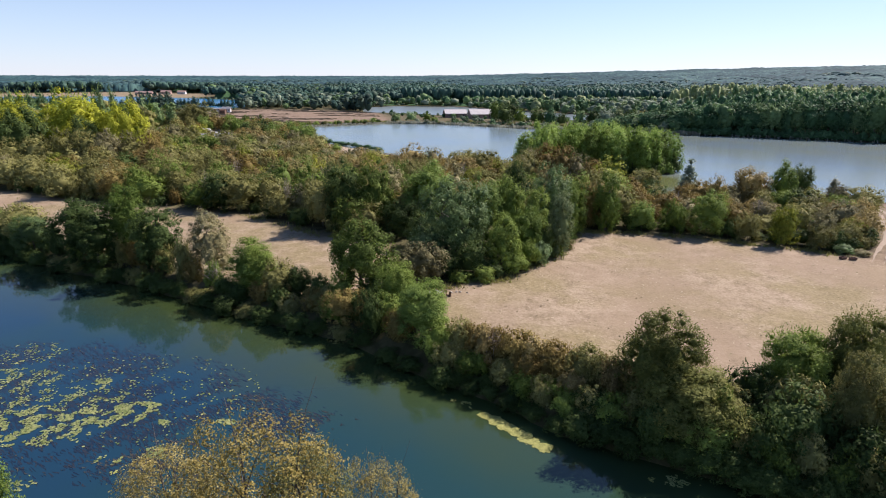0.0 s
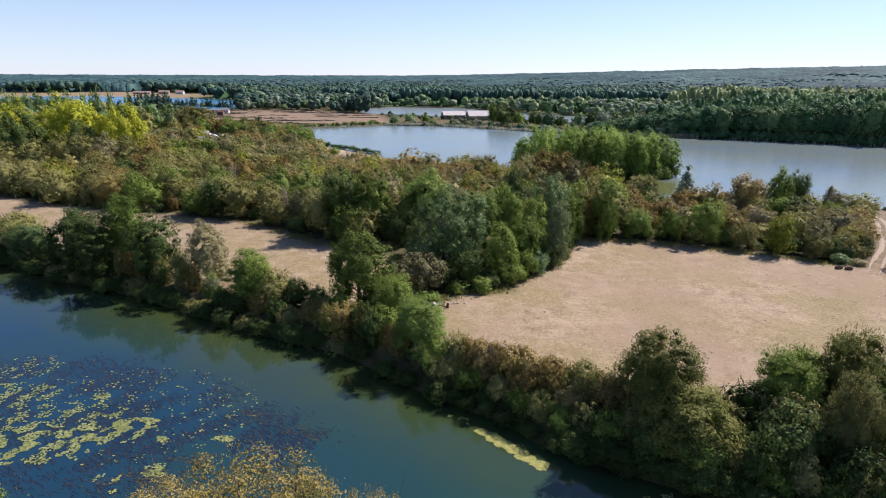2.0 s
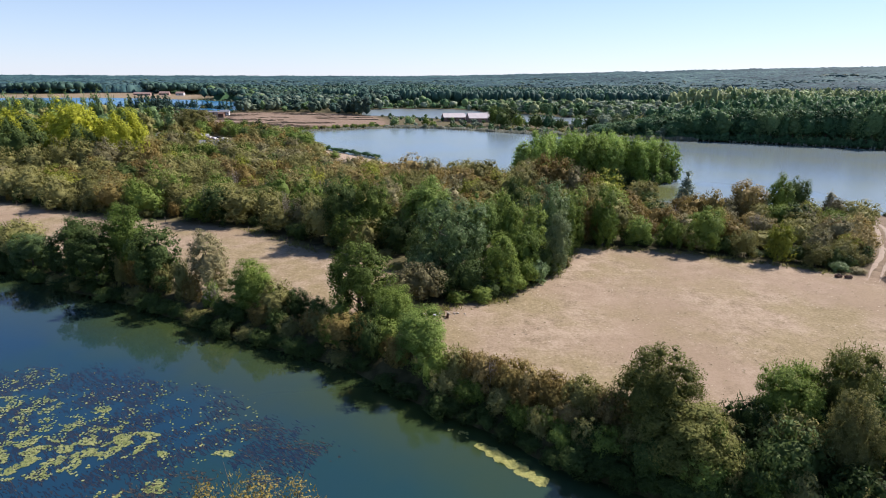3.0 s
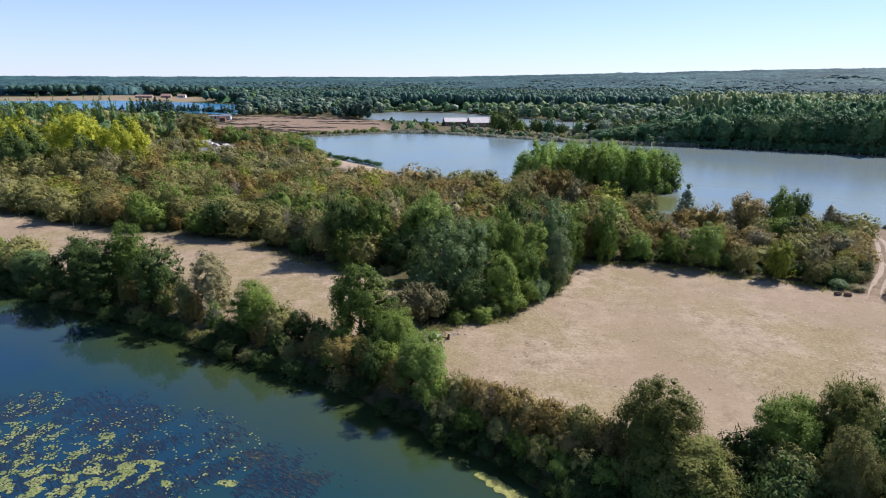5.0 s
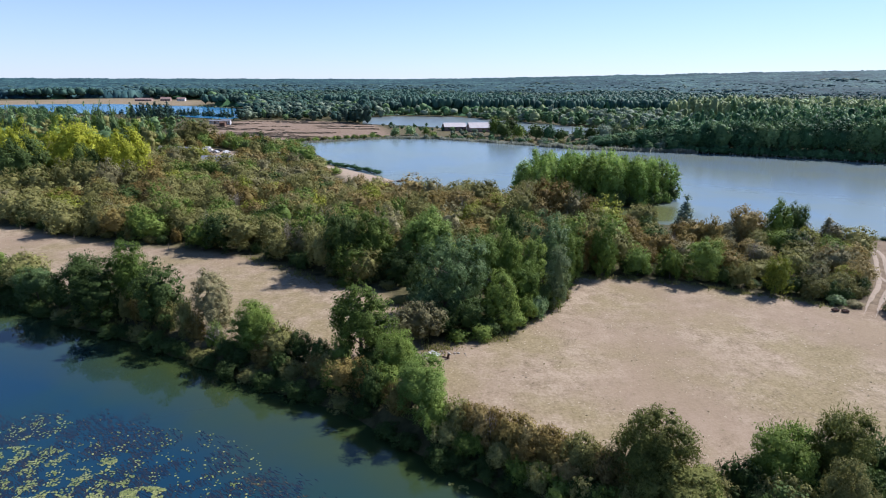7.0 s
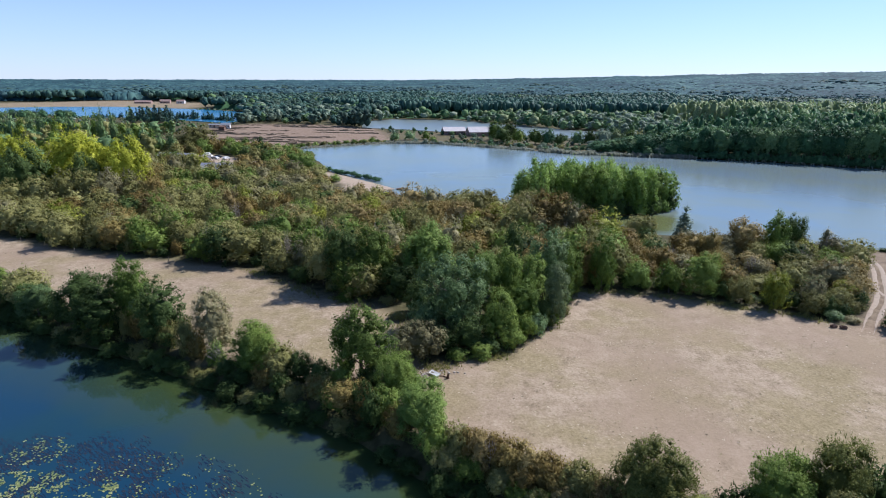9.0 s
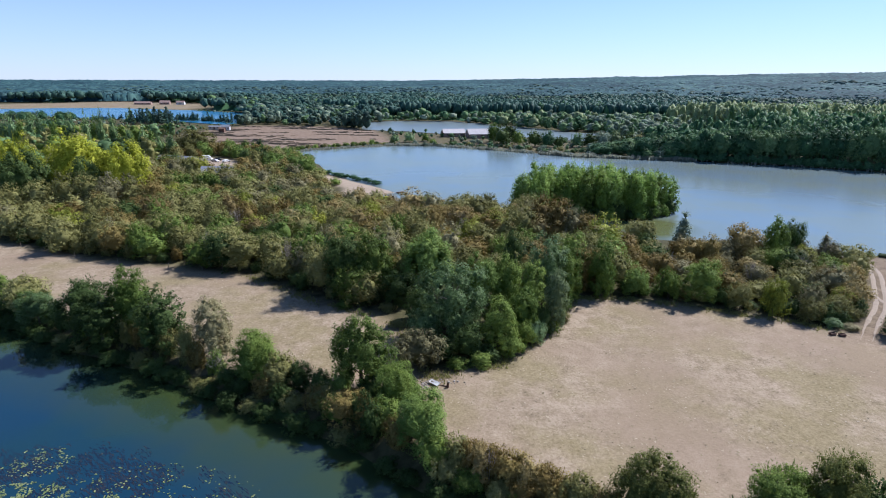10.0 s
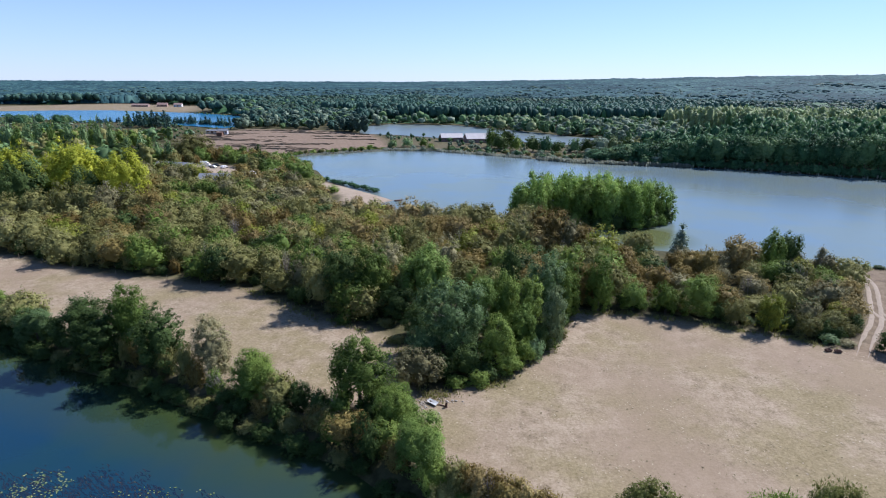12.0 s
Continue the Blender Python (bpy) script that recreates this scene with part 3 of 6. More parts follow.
# ---- ground and waters ----
def spread(lo, hi, step, end_lo, end_hi, growth):
    out = list(np.arange(lo, hi + step / 2, step))
    s = step
    while out[-1] < end_hi:
        s *= growth
        out.append(out[-1] + s)
    s = step
    while out[0] > end_lo:
        s *= growth
        out.insert(0, out[0] - s)
    return np.array(out)


def build_ground():
    gx, gy = spread(-130, 130, 2.2, -5200, 5200, 1.08), spread(20, 215, 2.2, -900, 5200, 1.04)
    px, py = np.meshgrid(gx, gy)
    fx, fy = px.ravel(), py.ravel()
    geo = Geo()
    nx, ny = len(gx), len(gy)
    i = np.arange(nx * ny).reshape(ny, nx)
    geo.add(np.stack([fx, fy, land(fx, fy)], axis=1), np.stack([i[:-1, :-1], i[:-1, 1:], i[1:, 1:], i[1:, :-1]], axis=-1).reshape(-1, 4))
    me = geo.mesh("ground", M_GROUND, smooth=True)
    soft = lambda d, w: np.clip(d / w + 0.5, 0, 1)
    wob = wave(fx, fy, 14, 4.0) * 1.5
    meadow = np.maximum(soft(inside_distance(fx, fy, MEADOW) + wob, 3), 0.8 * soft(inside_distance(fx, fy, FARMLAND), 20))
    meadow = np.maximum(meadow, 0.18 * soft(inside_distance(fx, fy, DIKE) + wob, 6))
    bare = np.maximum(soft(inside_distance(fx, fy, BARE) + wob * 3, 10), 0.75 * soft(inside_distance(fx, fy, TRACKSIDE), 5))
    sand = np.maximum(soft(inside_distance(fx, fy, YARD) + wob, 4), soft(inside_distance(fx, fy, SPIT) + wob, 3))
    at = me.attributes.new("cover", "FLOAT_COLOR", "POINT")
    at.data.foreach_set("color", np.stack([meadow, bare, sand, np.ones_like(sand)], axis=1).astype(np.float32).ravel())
    tagged(new("ground", me), "dry straw meadow, woodland floor and bare earth", "ground", kind="structure")


def sheet(name, outline, z, material, label):
    """A level water surface that runs a little under its shores."""
    bm = bmesh.new()
    bm.faces.new([bm.verts.new((x, y, z)) for x, y in outline])
    bmesh.ops.triangulate(bm, faces=bm.faces[:])
    me = bpy.data.meshes.new(name)
    bm.to_mesh(me)
    bm.free()
    me.materials.append(material)
    tagged(new(name, me), label, "water", kind="structure")


def grown_outline(poly, by):
    c = poly.mean(axis=0)
    return [tuple(p + unit(p - c) * by) for p in poly]


build_ground()
river_outline = [(x, y + 5) for x, y in BANK] + [(x, y - 5) for x, y in NEAR_BANK[::-1]]
sheet("river", river_outline, 0.0, M_RIVER, "calm dark blue-green river with shaded margins")
sheet("lake", grown_outline(LAKE, 14), 1.5, M_LAKE, "wide pale grey-blue lake, slightly milky")
sheet("pond", grown_outline(POND, 12), 1.9, M_POND, "smaller grey-green pond between trees")
sheet("quarry_lake", grown_outline(QUARRY, 20), 2.2, M_BLUE, "bright blue flooded gravel pit")


# ---- trees along the river bank ----
ALDER, OAK, ASH = "bushy dark green alder on the river bank", "gnarled green oak with open limbs on the bank", "rounded pale green ash tree on the bank"
SHRUB = "dense shrub overhanging the river water"
HEDGE = "rust-brown turning hedge shrub between meadow and river"
for kind, leaf, name, label, x, y, top, r in (
    ("bush", "olive", "bank_shrub", "yellow-green shrub at the meadow's edge", -80, 100, 9.0, 4.2),
    ("full", "silver", "willow_tree", "grey-green rounded willow by the water", -74.5, 95, 7.6, 3.0),
    ("alder", "dark", "alder_tree", ALDER, -62.5, 90.5, 12.0, 4.3),
    ("full", "ash", "ash_tree", "tall pale green ash rising above the bank", -54, 90, 14.4, 3.8),
    ("alder", "dark", "alder_tree", ALDER, -46.5, 85, 12.6, 3.9),
    ("alder", "dark", "alder_tree", ALDER, -57.5, 86.5, 10.2, 3.6),
    ("alder", "scrub", "bank_tree", "thin brownish tree with sparse leaves", -37, 82.5, 12.0, 3.3),
    ("full", "green", "bank_tree", "light green bushy tree beside the meadow", -28.3, 76.5, 9.5, 3.6),
    ("bush", "olive", "bank_shrub", SHRUB, -23.8, 74, 7.4, 2.8),
    ("full", "dark", "bank_shrub", "small dark green upright shrub", -20.8, 73, 6.5, 1.8),
    ("oak", "green", "oak_tree", OAK, -12, 74, 13.1, 4.5),
    ("full", "green", "bank_tree", "fresh green young tree under the oak", -6.6, 68.5, 8.8, 2.8),
    ("bush", "rust", "bank_shrub", "rust-coloured shrub above the water", -13.5, 66.2, 5.8, 2.4),
    ("full", "ash", "ash_tree", ASH, -2.5, 61, 8.9, 3.5),
    ("full", "bronze", "alder_tree", "tall olive-green alder with a broad flaring top", 20, 46.3, 11.9, 3.8),
    ("full", "bronze", "bank_tree", "broad olive-green tree leaning over the water", 22, 43.2, 8.0, 4.0),
    ("full", "green", "ash_tree", ASH, 32.5, 46.5, 10.0, 3.3),
    ("full", "bronze", "bank_tree", "dark olive tree at the meadow's corner", 37.5, 46, 12.2, 3.0),
    ("full", "olive", "bank_tree", "yellowish green tree by the water", 34, 40.5, 11.0, 2.2),
):
    plant(kind, leaf, name, label, x, y, top, r * 1.12, "river bank trees")
for leaf, x, y, top, r in (
    ("olive", 1.7, 56.5, 6.6, 2.0), ("mauve", 4.4, 55.2, 6.4, 2.3), ("rust", 7.8, 53.2, 6.7, 2.3), ("rust", 10.9, 51.2, 6.5, 2.2), ("olive", 13.8, 49.2, 7.2, 2.1),
    ("mauve", 16.2, 47.6, 6.8, 2.1), ("green", 2.6, 53.8, 3.8, 1.8), ("olive", 6.4, 51.8, 4.0, 1.8), ("green", 10.2, 49.0, 3.6, 1.7), ("dark", 14.0, 46.2, 4.0, 1.9),
    ("rust", 6.1, 54.5, 6.3, 2.3), ("mauve", 9.4, 52.6, 6.4, 2.2), ("rust", 12.4, 50.6, 6.4, 2.2), ("olive", 15.2, 48.8, 6.6, 2.1), ("rust", 17.8, 47.0, 6.0, 2.0), ("rust", 2.9, 56.4, 6.0, 2.0), ("rust", 8.6, 51.2, 4.8, 1.9), ("mauve", 12.6, 48.4, 4.8, 1.9), ("scrub", 27.5, 46.5, 4.6, 2.4), ("olive", 25.6, 44.2, 5.6, 2.6), ("dark", 28.6, 45.6, 7.0, 2.6), ("green", 35.2, 48.0, 9.0, 2.8), ("dark", 40.6, 45.0, 10.5, 3.2), ("olive", 31.0, 42.6, 7.6, 2.8), ("dark", 37.0, 42.0, 9.4, 3.0), ("dark", 29.6, 40.5, 8.0, 3.4), ("dark", 39, 38.5, 9.5, 3.8), ("green", 44, 41, 11.0, 4.0), ("rust", -9.4, 64.5, 5.6, 2.0),
):
    plant("bush", leaf, "hedge_shrub", HEDGE if leaf in ("rust", "mauve") else "dense green hedge shrub between meadow and river", x, y, top, r, "riverside hedge", category="shrub")
for k in range(112):
    x = -118 + k * 1.5 + rng.uniform(-0.8, 0.8)
    back = k % 2
    y = float(np.interp(x, BANK[:, 0], BANK[:, 1])) + (rng.uniform(2.4, 5.0) if back else rng.uniform(-0.3, 1.2) + (1.2 if 1 < x < 24 else 0.0))
    if x > -4 and back:
        continue
    # Front row nearly all dark-leaved: leaf colour deepens the shade at the bank's foot.
    plant("bush" if x > -58 else "wood_bush", (("dark", "green", "dark", "olive", "rust", "ash", "green", "dark") if back else ("dark", "dark", "dark", "dark", "dark", "olive", "dark", "dark"))[int(rng.integers(8))], "bank_shrub", SHRUB, x, y,
          (rng.uniform(3.4, 5.4) if -34 < x < -14 else rng.uniform(5.0, 7.8)) if back else rng.uniform(1.6, 3.0) * (0.75 if 1 < x < 20 else 1.0), rng.uniform(1.6, 2.3) * (0.8 if 1 < x < 24 and not back else 1.0), "river bank shrubs", 0.7 if back else -0.2, category="shrub")
for x, y, top, r in ((-96, 107, 10, 4), (-106, 112, 9, 4), (-88, 103, 8.5, 3.4), (-118, 119, 11, 4)):
    plant("round", "green", "bank_tree", ALDER, x, y, top, r, "river bank trees")
for leaf, x, y, top, r in (("green", -0.8, 57.8, 5.6, 2.3), ("olive", 0.6, 55.2, 4.4, 2.0), ("green", -14.6, 71.6, 6.4, 2.3), ("dark", -10.2, 70.6, 6.0, 2.4), ("olive", -16.6, 69.4, 5.2, 2.2), ("rust", -11.6, 67.4, 5.4, 2.2), ("green", -7.6, 64.8, 6.2, 2.4), ("ash", -5.0, 71.6, 5.4, 2.0), ("dark", -17.8, 72.2, 5.8, 2.2), ("green", -3.6, 65.6, 5.6, 2.2), ("olive", 18.2, 44.6, 5.6, 2.2),
                           ("bronze", 21.6, 41.9, 6.6, 2.4), ("green", 23.4, 42.2, 7.2, 2.2), ("olive", 24.8, 45.0, 6.2, 2.2), ("dark", 24.6, 46.6, 5.0, 2.2), ("dark", 27.6, 42.8, 5.6, 2.4), ("olive", 30.6, 44.4, 5.8, 2.2), ("dark", 34.6, 43.2, 7.4, 2.8), ("dark", 26.0, 40.2, 5.4, 2.4), ("green", 22.4, 40.6, 5.0, 2.3), ("dark", 33.0, 37.2, 6.5, 2.8), ("dark", 18.6, 42.4, 5.2, 2.2)):
    plant("bush", leaf, "bank_shrub", "leafy shrub filling the foot of the bank trees", x, y, top, r, "river bank shrubs", 0.6, category="shrub")
# Low rows with much dark leaf, shade of the hedge put into their colour.
for k in range(34):
    x = 1.0 + k * 0.97 + rng.uniform(-0.3, 0.3)
    deep = k % 2
    plant("bush", ("dark", "olive", "dark", "green")[k % 4], "bank_shrub", SHRUB, x, float(np.interp(x, BANK[:, 0], BANK[:, 1])) + (rng.uniform(2.4, 3.2) if deep else rng.uniform(0.5, 1.1)), (rng.uniform(3.2, 4.2) if deep else rng.uniform(1.2, 2.0)) + (1.2 if x > 12 else 0), rng.uniform(1.3, 1.8) + (0.4 if x > 12 else 0), "river bank shrubs", -0.1, category="shrub")
# the camera's side of the river
NEAR_ASH = "golden yellowing ash with thin visible branches"
plant("sparse", "gold", "ash_tree", NEAR_ASH, -8.4, 21.5, 16.5, 4.1, "near bank trees")
plant("sparse", "gold", "ash_tree", NEAR_ASH, -13.0, 22.5, 14.2, 3.2, "near bank trees")
plant("sparse", "olive", "ash_tree", "olive-green ash still in full leaf", -6.4, 21.9, 14.8, 3.0, "near bank trees")
plant("sparse", "gold", "ash_tree", NEAR_ASH, -3.1, 23.5, 12.9, 2.2, "near bank trees")
plant("round", "ash", "willow_tree", "light green willow on the near bank", -27.6, 27.2, 10.9, 1.8, "near bank trees")

# ---- copse between the two meadows ----
COPSE = "mature mixed green tree in the copse"
for kind, leaf, name, label, x, y, top, r in (
    ("willow", "silver", "willow_tree", "large grey-green willow in the copse", 1, 91, 16.0, 6.2),
    ("round", "ash", "ash_tree", "light green ash beside the willow", 6.3, 98, 15.5, 3.9),
    ("round", "ash", "copse_tree", COPSE, -4, 113, 16.0, 6.0),
    ("slim", "dark", "copse_tree", "narrow dark green tree in the copse", 13.3, 111, 16.2, 2.2),
    ("alder", "green", "copse_tree", COPSE, 11, 99, 15.0, 3.1),
    ("round", "silver", "willow_tree", "rounded grey-green willow tree", 20.5, 109, 16.2, 4.7),
    ("slim", "pale", "willow_tree", "slender pale green willow at the meadow's edge", 19.8, 95.2, 13.2, 2.3),
    ("round", "ash", "ash_tree", "rounded pale ash at the wood's edge", 32.5, 112.5, 14.5, 3.2),
    ("round", "green", "copse_tree", COPSE, 9, 87, 11.4, 3.6),
    ("round", "ash", "copse_tree", COPSE, 13.6, 92.5, 11.2, 3.2),
    ("bush", "scrub", "copse_shrub", "brownish shrub at the copse's foot", -4.0, 81.0, 8.0, 4.3),
    ("round", "dark", "copse_tree", COPSE, -21.6, 111.5, 16.2, 4.4),
    ("round", "green", "copse_tree", COPSE, -15.3, 112, 16.2, 4.4),
    ("round", "dark", "copse_tree", COPSE, -9.5, 106, 9.0, 3.6),
    ("round", "dark", "copse_tree", COPSE, -5, 98.5, 8.6, 3.0),
    ("alder", "green", "copse_tree", COPSE, 16.2, 102.5, 12.5, 3.2),
    ("round", "green", "copse_tree", COPSE, 25, 109, 12, 3.2),
    ("round", "green", "copse_tree", COPSE, 28.4, 117, 12, 3.3),
):
    plant(kind, leaf, name, label, x, y, top, r, "copse trees")
for leaf, x, y, top, r in (("dark", 4, 83.8, 7.5, 3.0), ("silver", -3.4, 88.5, 8.5, 3.2), ("dark", -0.6, 83.5, 6.0, 2.6), ("green", 13.5, 88.2, 6.5, 2.2), ("dark", 17.0, 93.6, 7.0, 2.2), ("dark", 21.5, 101.8, 6.5, 2.4),
                           ("olive", -11.5, 103.2, 3.2, 1.8), ("dark", -17.5, 106.5, 5.4, 2.4), ("ash", -20, 104.2, 3.4, 2.0), ("olive", -8.8, 96.0, 3.0, 1.8), ("dark", 7.0, 83.2, 4.5, 2.0), ("green", 11, 85.2, 5.4, 2.4), ("silver", 15.6, 90.4, 5.8, 2.3), ("green", 19.0, 95.6, 5.2, 2.1), ("olive", 21.4, 99.0, 4.2, 2.0), ("green", 5.6, 81.4, 4.2, 2.0), ("ash", 23.2, 105.4, 5.0, 2.2), ("green", 2.0, 80.6, 3.6, 1.8), ("dark", 24.4, 110.6, 6, 2.6)):
    plant("bush", leaf, "copse_shrub", "leafy shrub under the copse trees", x, y, top, r, "copse shrubs", category="shrub")

# ---- hedge and shrubs on the far side of the meadow ----
for kind, leaf, name, label, x, y, top, r in (
    ("round", "green", "hedge_tree", "rounded deep green tree in the hedge", 52.5, 110.3, 11.2, 4.0),
    ("bush", "ash", "hedge_shrub", "light green rounded hedge shrub", 40.4, 113.5, 8.0, 2.9),
    ("bush", "green", "hedge_shrub", "green rounded hedge shrub", 46.2, 111.5, 8.6, 2.9),
    ("conifer", "willow", "pine_tree", "lone blue-green pine tree by the lake", 64, 149, 12.2, 3.3),
    ("bush", "rust", "hedge_shrub", "orange-brown rounded shrub in the hedge", 64, 133, 10.6, 2.9),
    ("bush", "mauve", "hedge_shrub", "large dull purple-brown shrub", 75.5, 140, 11.6, 5.0),
    ("round", "green", "hedge_tree", "dark green tree beside the lake", 84.5, 141, 13.3, 3.6),
    ("round", "dark", "hedge_tree", "dark green tree beside the lake", 89.5, 142.5, 12.2, 3.2),
    ("bush", "lime", "hedge_shrub", "yellow-green shrub in the hedge", 64, 103.6, 9.6, 2.7),
    ("bush", "olive", "hedge_shrub", "olive-green shrub in the hedge", 58.6, 106.3, 7.6, 2.6),
    ("bush", "olive", "hedge_shrub", "olive-green shrub in the hedge", 69.6, 101.2, 6.6, 2.6),
    ("bush", "olive", "hedge_shrub", "yellowing shrub beside the track", 75.2, 102.5, 6.8, 2.8),
    ("bush", "silver", "hedge_shrub", "low grey-green hedge shrub", 72.3, 98.6, 3.6, 1.9),
    ("bush", "scrub", "hedge_shrub", "grey dry low shrub", 75.0, 97.6, 2.8, 1.7),
    ("bush", "lime", "hedge_shrub", "bright yellow-green shrub beside the track", 91.5, 125, 6.0, 2.2),
    ("conifer", "scrub", "hedge_tree", "thin half-bare tree by the lake", 96.5, 140, 8.8, 2.2),
    ("bush", "dark", "hedge_shrub", "dark shrub at the track's edge", 81.2, 94.8, 6.2, 2.7),
    ("bush", "lime", "hedge_shrub", "yellowing shrub beside the track", 79.4, 107.2, 6.5, 2.5),
    ("bush", "lime", "hedge_shrub", "yellow-green shrub in the hedge", 89, 136, 7.0, 2.7),
    ("bush", "mauve", "hedge_shrub", "dull purple-brown shrub in the hedge", 83.2, 118.5, 7.4, 3.0),
    ("bush", "dark", "hedge_shrub", "dark shrub by the lake at the track's bend", 109.2, 146.4, 3.2, 1.7),
    ("bush", "green", "hedge_shrub", "low shrub by the lake at the track's bend", 112.6, 145.6, 2.6, 1.6),
    ("bush", "dark", "hedge_shrub", "low shrub by the lake at the track's bend", 115.8, 144.6, 2.5, 1.6),
):
    plant(kind, leaf, name, label, x, y, top, r, "far hedge")


# ---- the wood ----
WOOD = np.array([(-180, 168), (-119, 146.5), (-98, 137.5), (-80, 132.5), (-65, 129.5), (-46, 124.5), (-25, 108.5), (-15, 106), (-5, 119), (10, 118), (26, 115), (37, 115), (47, 112), (57, 108), (66, 105), (71, 101), (74, 98.5), (80, 103), (91, 118), (100, 132), (104, 142), (96, 149), (86, 150), (66, 150), (49, 156), (37, 172), (22, 187), (7, 191), (-18, 197), (-39, 203), (-50, 228), (-60, 246), (-75, 258), (-104, 254), (-130, 268), (-180, 262)])


def scatter_in(poly, step, jitter=0.42):
    lo, hi = poly.min(axis=0), poly.max(axis=0)
    gx, gy = np.meshgrid(np.arange(lo[0], hi[0], step), np.arange(lo[1], hi[1], step * 0.9))
    gx[::2] += step / 2
    px, py = (gx + rng.uniform(-jitter, jitter, gx.shape) * step).ravel(), (gy + rng.uniform(-jitter, jitter, gy.shape) * step).ravel()
    keep = inside_distance(px, py, poly) > 0
    return px[keep], py[keep]


def lay(geo, form_arrays, x, y, z, turn, sx, sz, tone):
    verts, faces = form_arrays
    c, s = math.cos(turn), math.sin(turn)
    v = np.stack([(verts[:, 0] * c - verts[:, 1] * s) * sx + x, (verts[:, 0] * s + verts[:, 1] * c) * sx + y, verts[:, 2] * sz + z], axis=1)
    n0 = geo.n
    geo.v.append(v)
    geo.t.append(np.full(len(v), tone))
    for f in faces.values():
        geo.f.append(f + n0)
    geo.n += len(v)


WOOD_LABEL = {"olive": "olive-green thicket tree in the dense wood", "green": "green thicket tree in the dense wood", "rust": "rust-brown turning thicket tree in the wood", "mauve": "dull purple-brown thicket shrub in the wood",
              "dark": "dark green thicket tree in the dense wood", "scrub": "grey half-bare thicket shrub in the wood", "lime": "yellow-green thicket tree in the wood", "ash": "pale green thicket tree in the wood"}
CROWN_ARRAYS = {k: [g.arrays() for _, g in FORM[k][2]] for k in ("far_bush",)}
wx, wy = scatter_in(WOOD, 6.6)
order = np.argsort(np.hypot(wx, wy))
thicket, single = {}, 0
for k in order:
    x, y = float(wx[k]), float(wy[k])
    if -113 < x < -95 and 236 < y < 260:                # clearing round the store house
        continue
    warm = 0.5 + 0.5 * float(wave(x, y, 60, 1.0)) + (0.25 if y > 150 and x > -60 else 0.0) + (0.55 if x > 40 else 0.0)
    u = rng.random()
    leaf = ("olive" if u < 0.56 else "green" if u < 0.68 else "ash" if u < 0.71 else "dark" if u < 0.78 else "lime" if u < 0.85 else "rust" if u < 0.97 else "scrub") if rng.random() > warm * 0.6 else \
        ("rust" if u < 0.16 else "mauve" if u < 0.36 else "olive" if u < 0.74 else "green" if u < 0.8 else "scrub")
    if x > 38 and rng.random() < 0.4:
        leaf = ("mauve", "rust", "green", "scrub", "dark")[int(rng.integers(5))]
    if x < -15 and y < 150 and leaf in ("rust", "mauve", "scrub") and rng.random() < 0.55:
        leaf = "olive"
    # Paler, warmer leaf kinds at the back, partly in place of haze.
    if y > 148 and x > -70 and rng.random() < 0.7:
        leaf = ("mauve", "scrub", "olive", "olive", "lime", "rust")[int(rng.integers(6))]
    tall = rng.uniform(4.8, 10.4) if x < 38 else rng.uniform(3.8, 7.4)
    if y > 185 and not (x < -75 and y > 215):
        tall *= 0.8
    if x < 38 and y < 130 and rng.random() < 0.4:
        tall += 1.8
    if x < 30 and y < 185 and float(inside_distance(np.array([x]), np.array([y]), WOOD)[0]) < 7.5:
        tall, leaf = rng.uniform(6.6, 10.0), "olive" if leaf in ("ash", "lime") else leaf
    kind = "wood_tree" if tall > 8.6 and rng.random() < 0.5 else "wood_bush"
    h0, r0, grown = FORM[kind]
    r = rng.uniform(3.2, 5.4) * (0.8 if x > 38 else 1.0)
    z = float(land(x, y))
    if single < 290:
        single += 1
        plant(kind, leaf, "thicket_tree", WOOD_LABEL[leaf], x, y, z + tall, r, "thicket of the wood", z - 0.05)
    else:
        lay(thicket.setdefault(leaf, Geo()), CROWN_ARRAYS["far_bush"][int(rng.integers(5))], x, y, z, rng.uniform(0, 6.28), r / 3.5, tall / 8.0, rng.random())
for leaf, geo in thicket.items():
    tagged(new("thicket", geo.mesh("thicket", LEAF[leaf], True)), WOOD_LABEL[leaf].replace("tree", "crowns").replace("shrub", "shrubs"), "thicket", kind="stuff")
ex, ey = WOOD[1:19, 0], WOOD[1:19, 1]
along = np.concatenate([[0], np.cumsum(np.hypot(np.diff(ex), np.diff(ey)))])
for k in range(84):
    t = along[-1] * (k + rng.random()) / 84
    x, y = float(np.interp(t, along, ex)), float(np.interp(t, along, ey)) + rng.uniform(0.2, 1.6)
    if x < 24 and rng.random() < 0.3 or -12 < x < 24:
        continue
    plant("wood_bush", ("dark", "olive", "dark", "olive", "dark", "rust")[int(rng.integers(6))], "edge_shrub", "low shrub along the foot of the wood", x, y, 1.7 + (rng.uniform(1.6, 4.4) if x > 24 else rng.uniform(2.2, 4.6)), rng.uniform(1.3, 2.2), "shrubs at the wood's foot", 1.5, category="shrub")
PLANE = "big yellowing plane tree above the wood"
# The last, smaller dark tree is added as the shaded side of the planes.
for leaf, x, y, top, r in (("plane", -136.5, 206, 26.6, 12.6), ("plane", -118.4, 204, 23.4, 8.8), ("plane", -162.6, 208, 25.0, 9.4), ("dark", -146.6, 190, 21.4, 9.0), ("dark", -128, 196, 18.5, 5.6)):
    plant("big", leaf, "plane_tree", PLANE if leaf == "plane" else "big dark green tree above the wood", x, y, top, r, "tall trees above the wood")

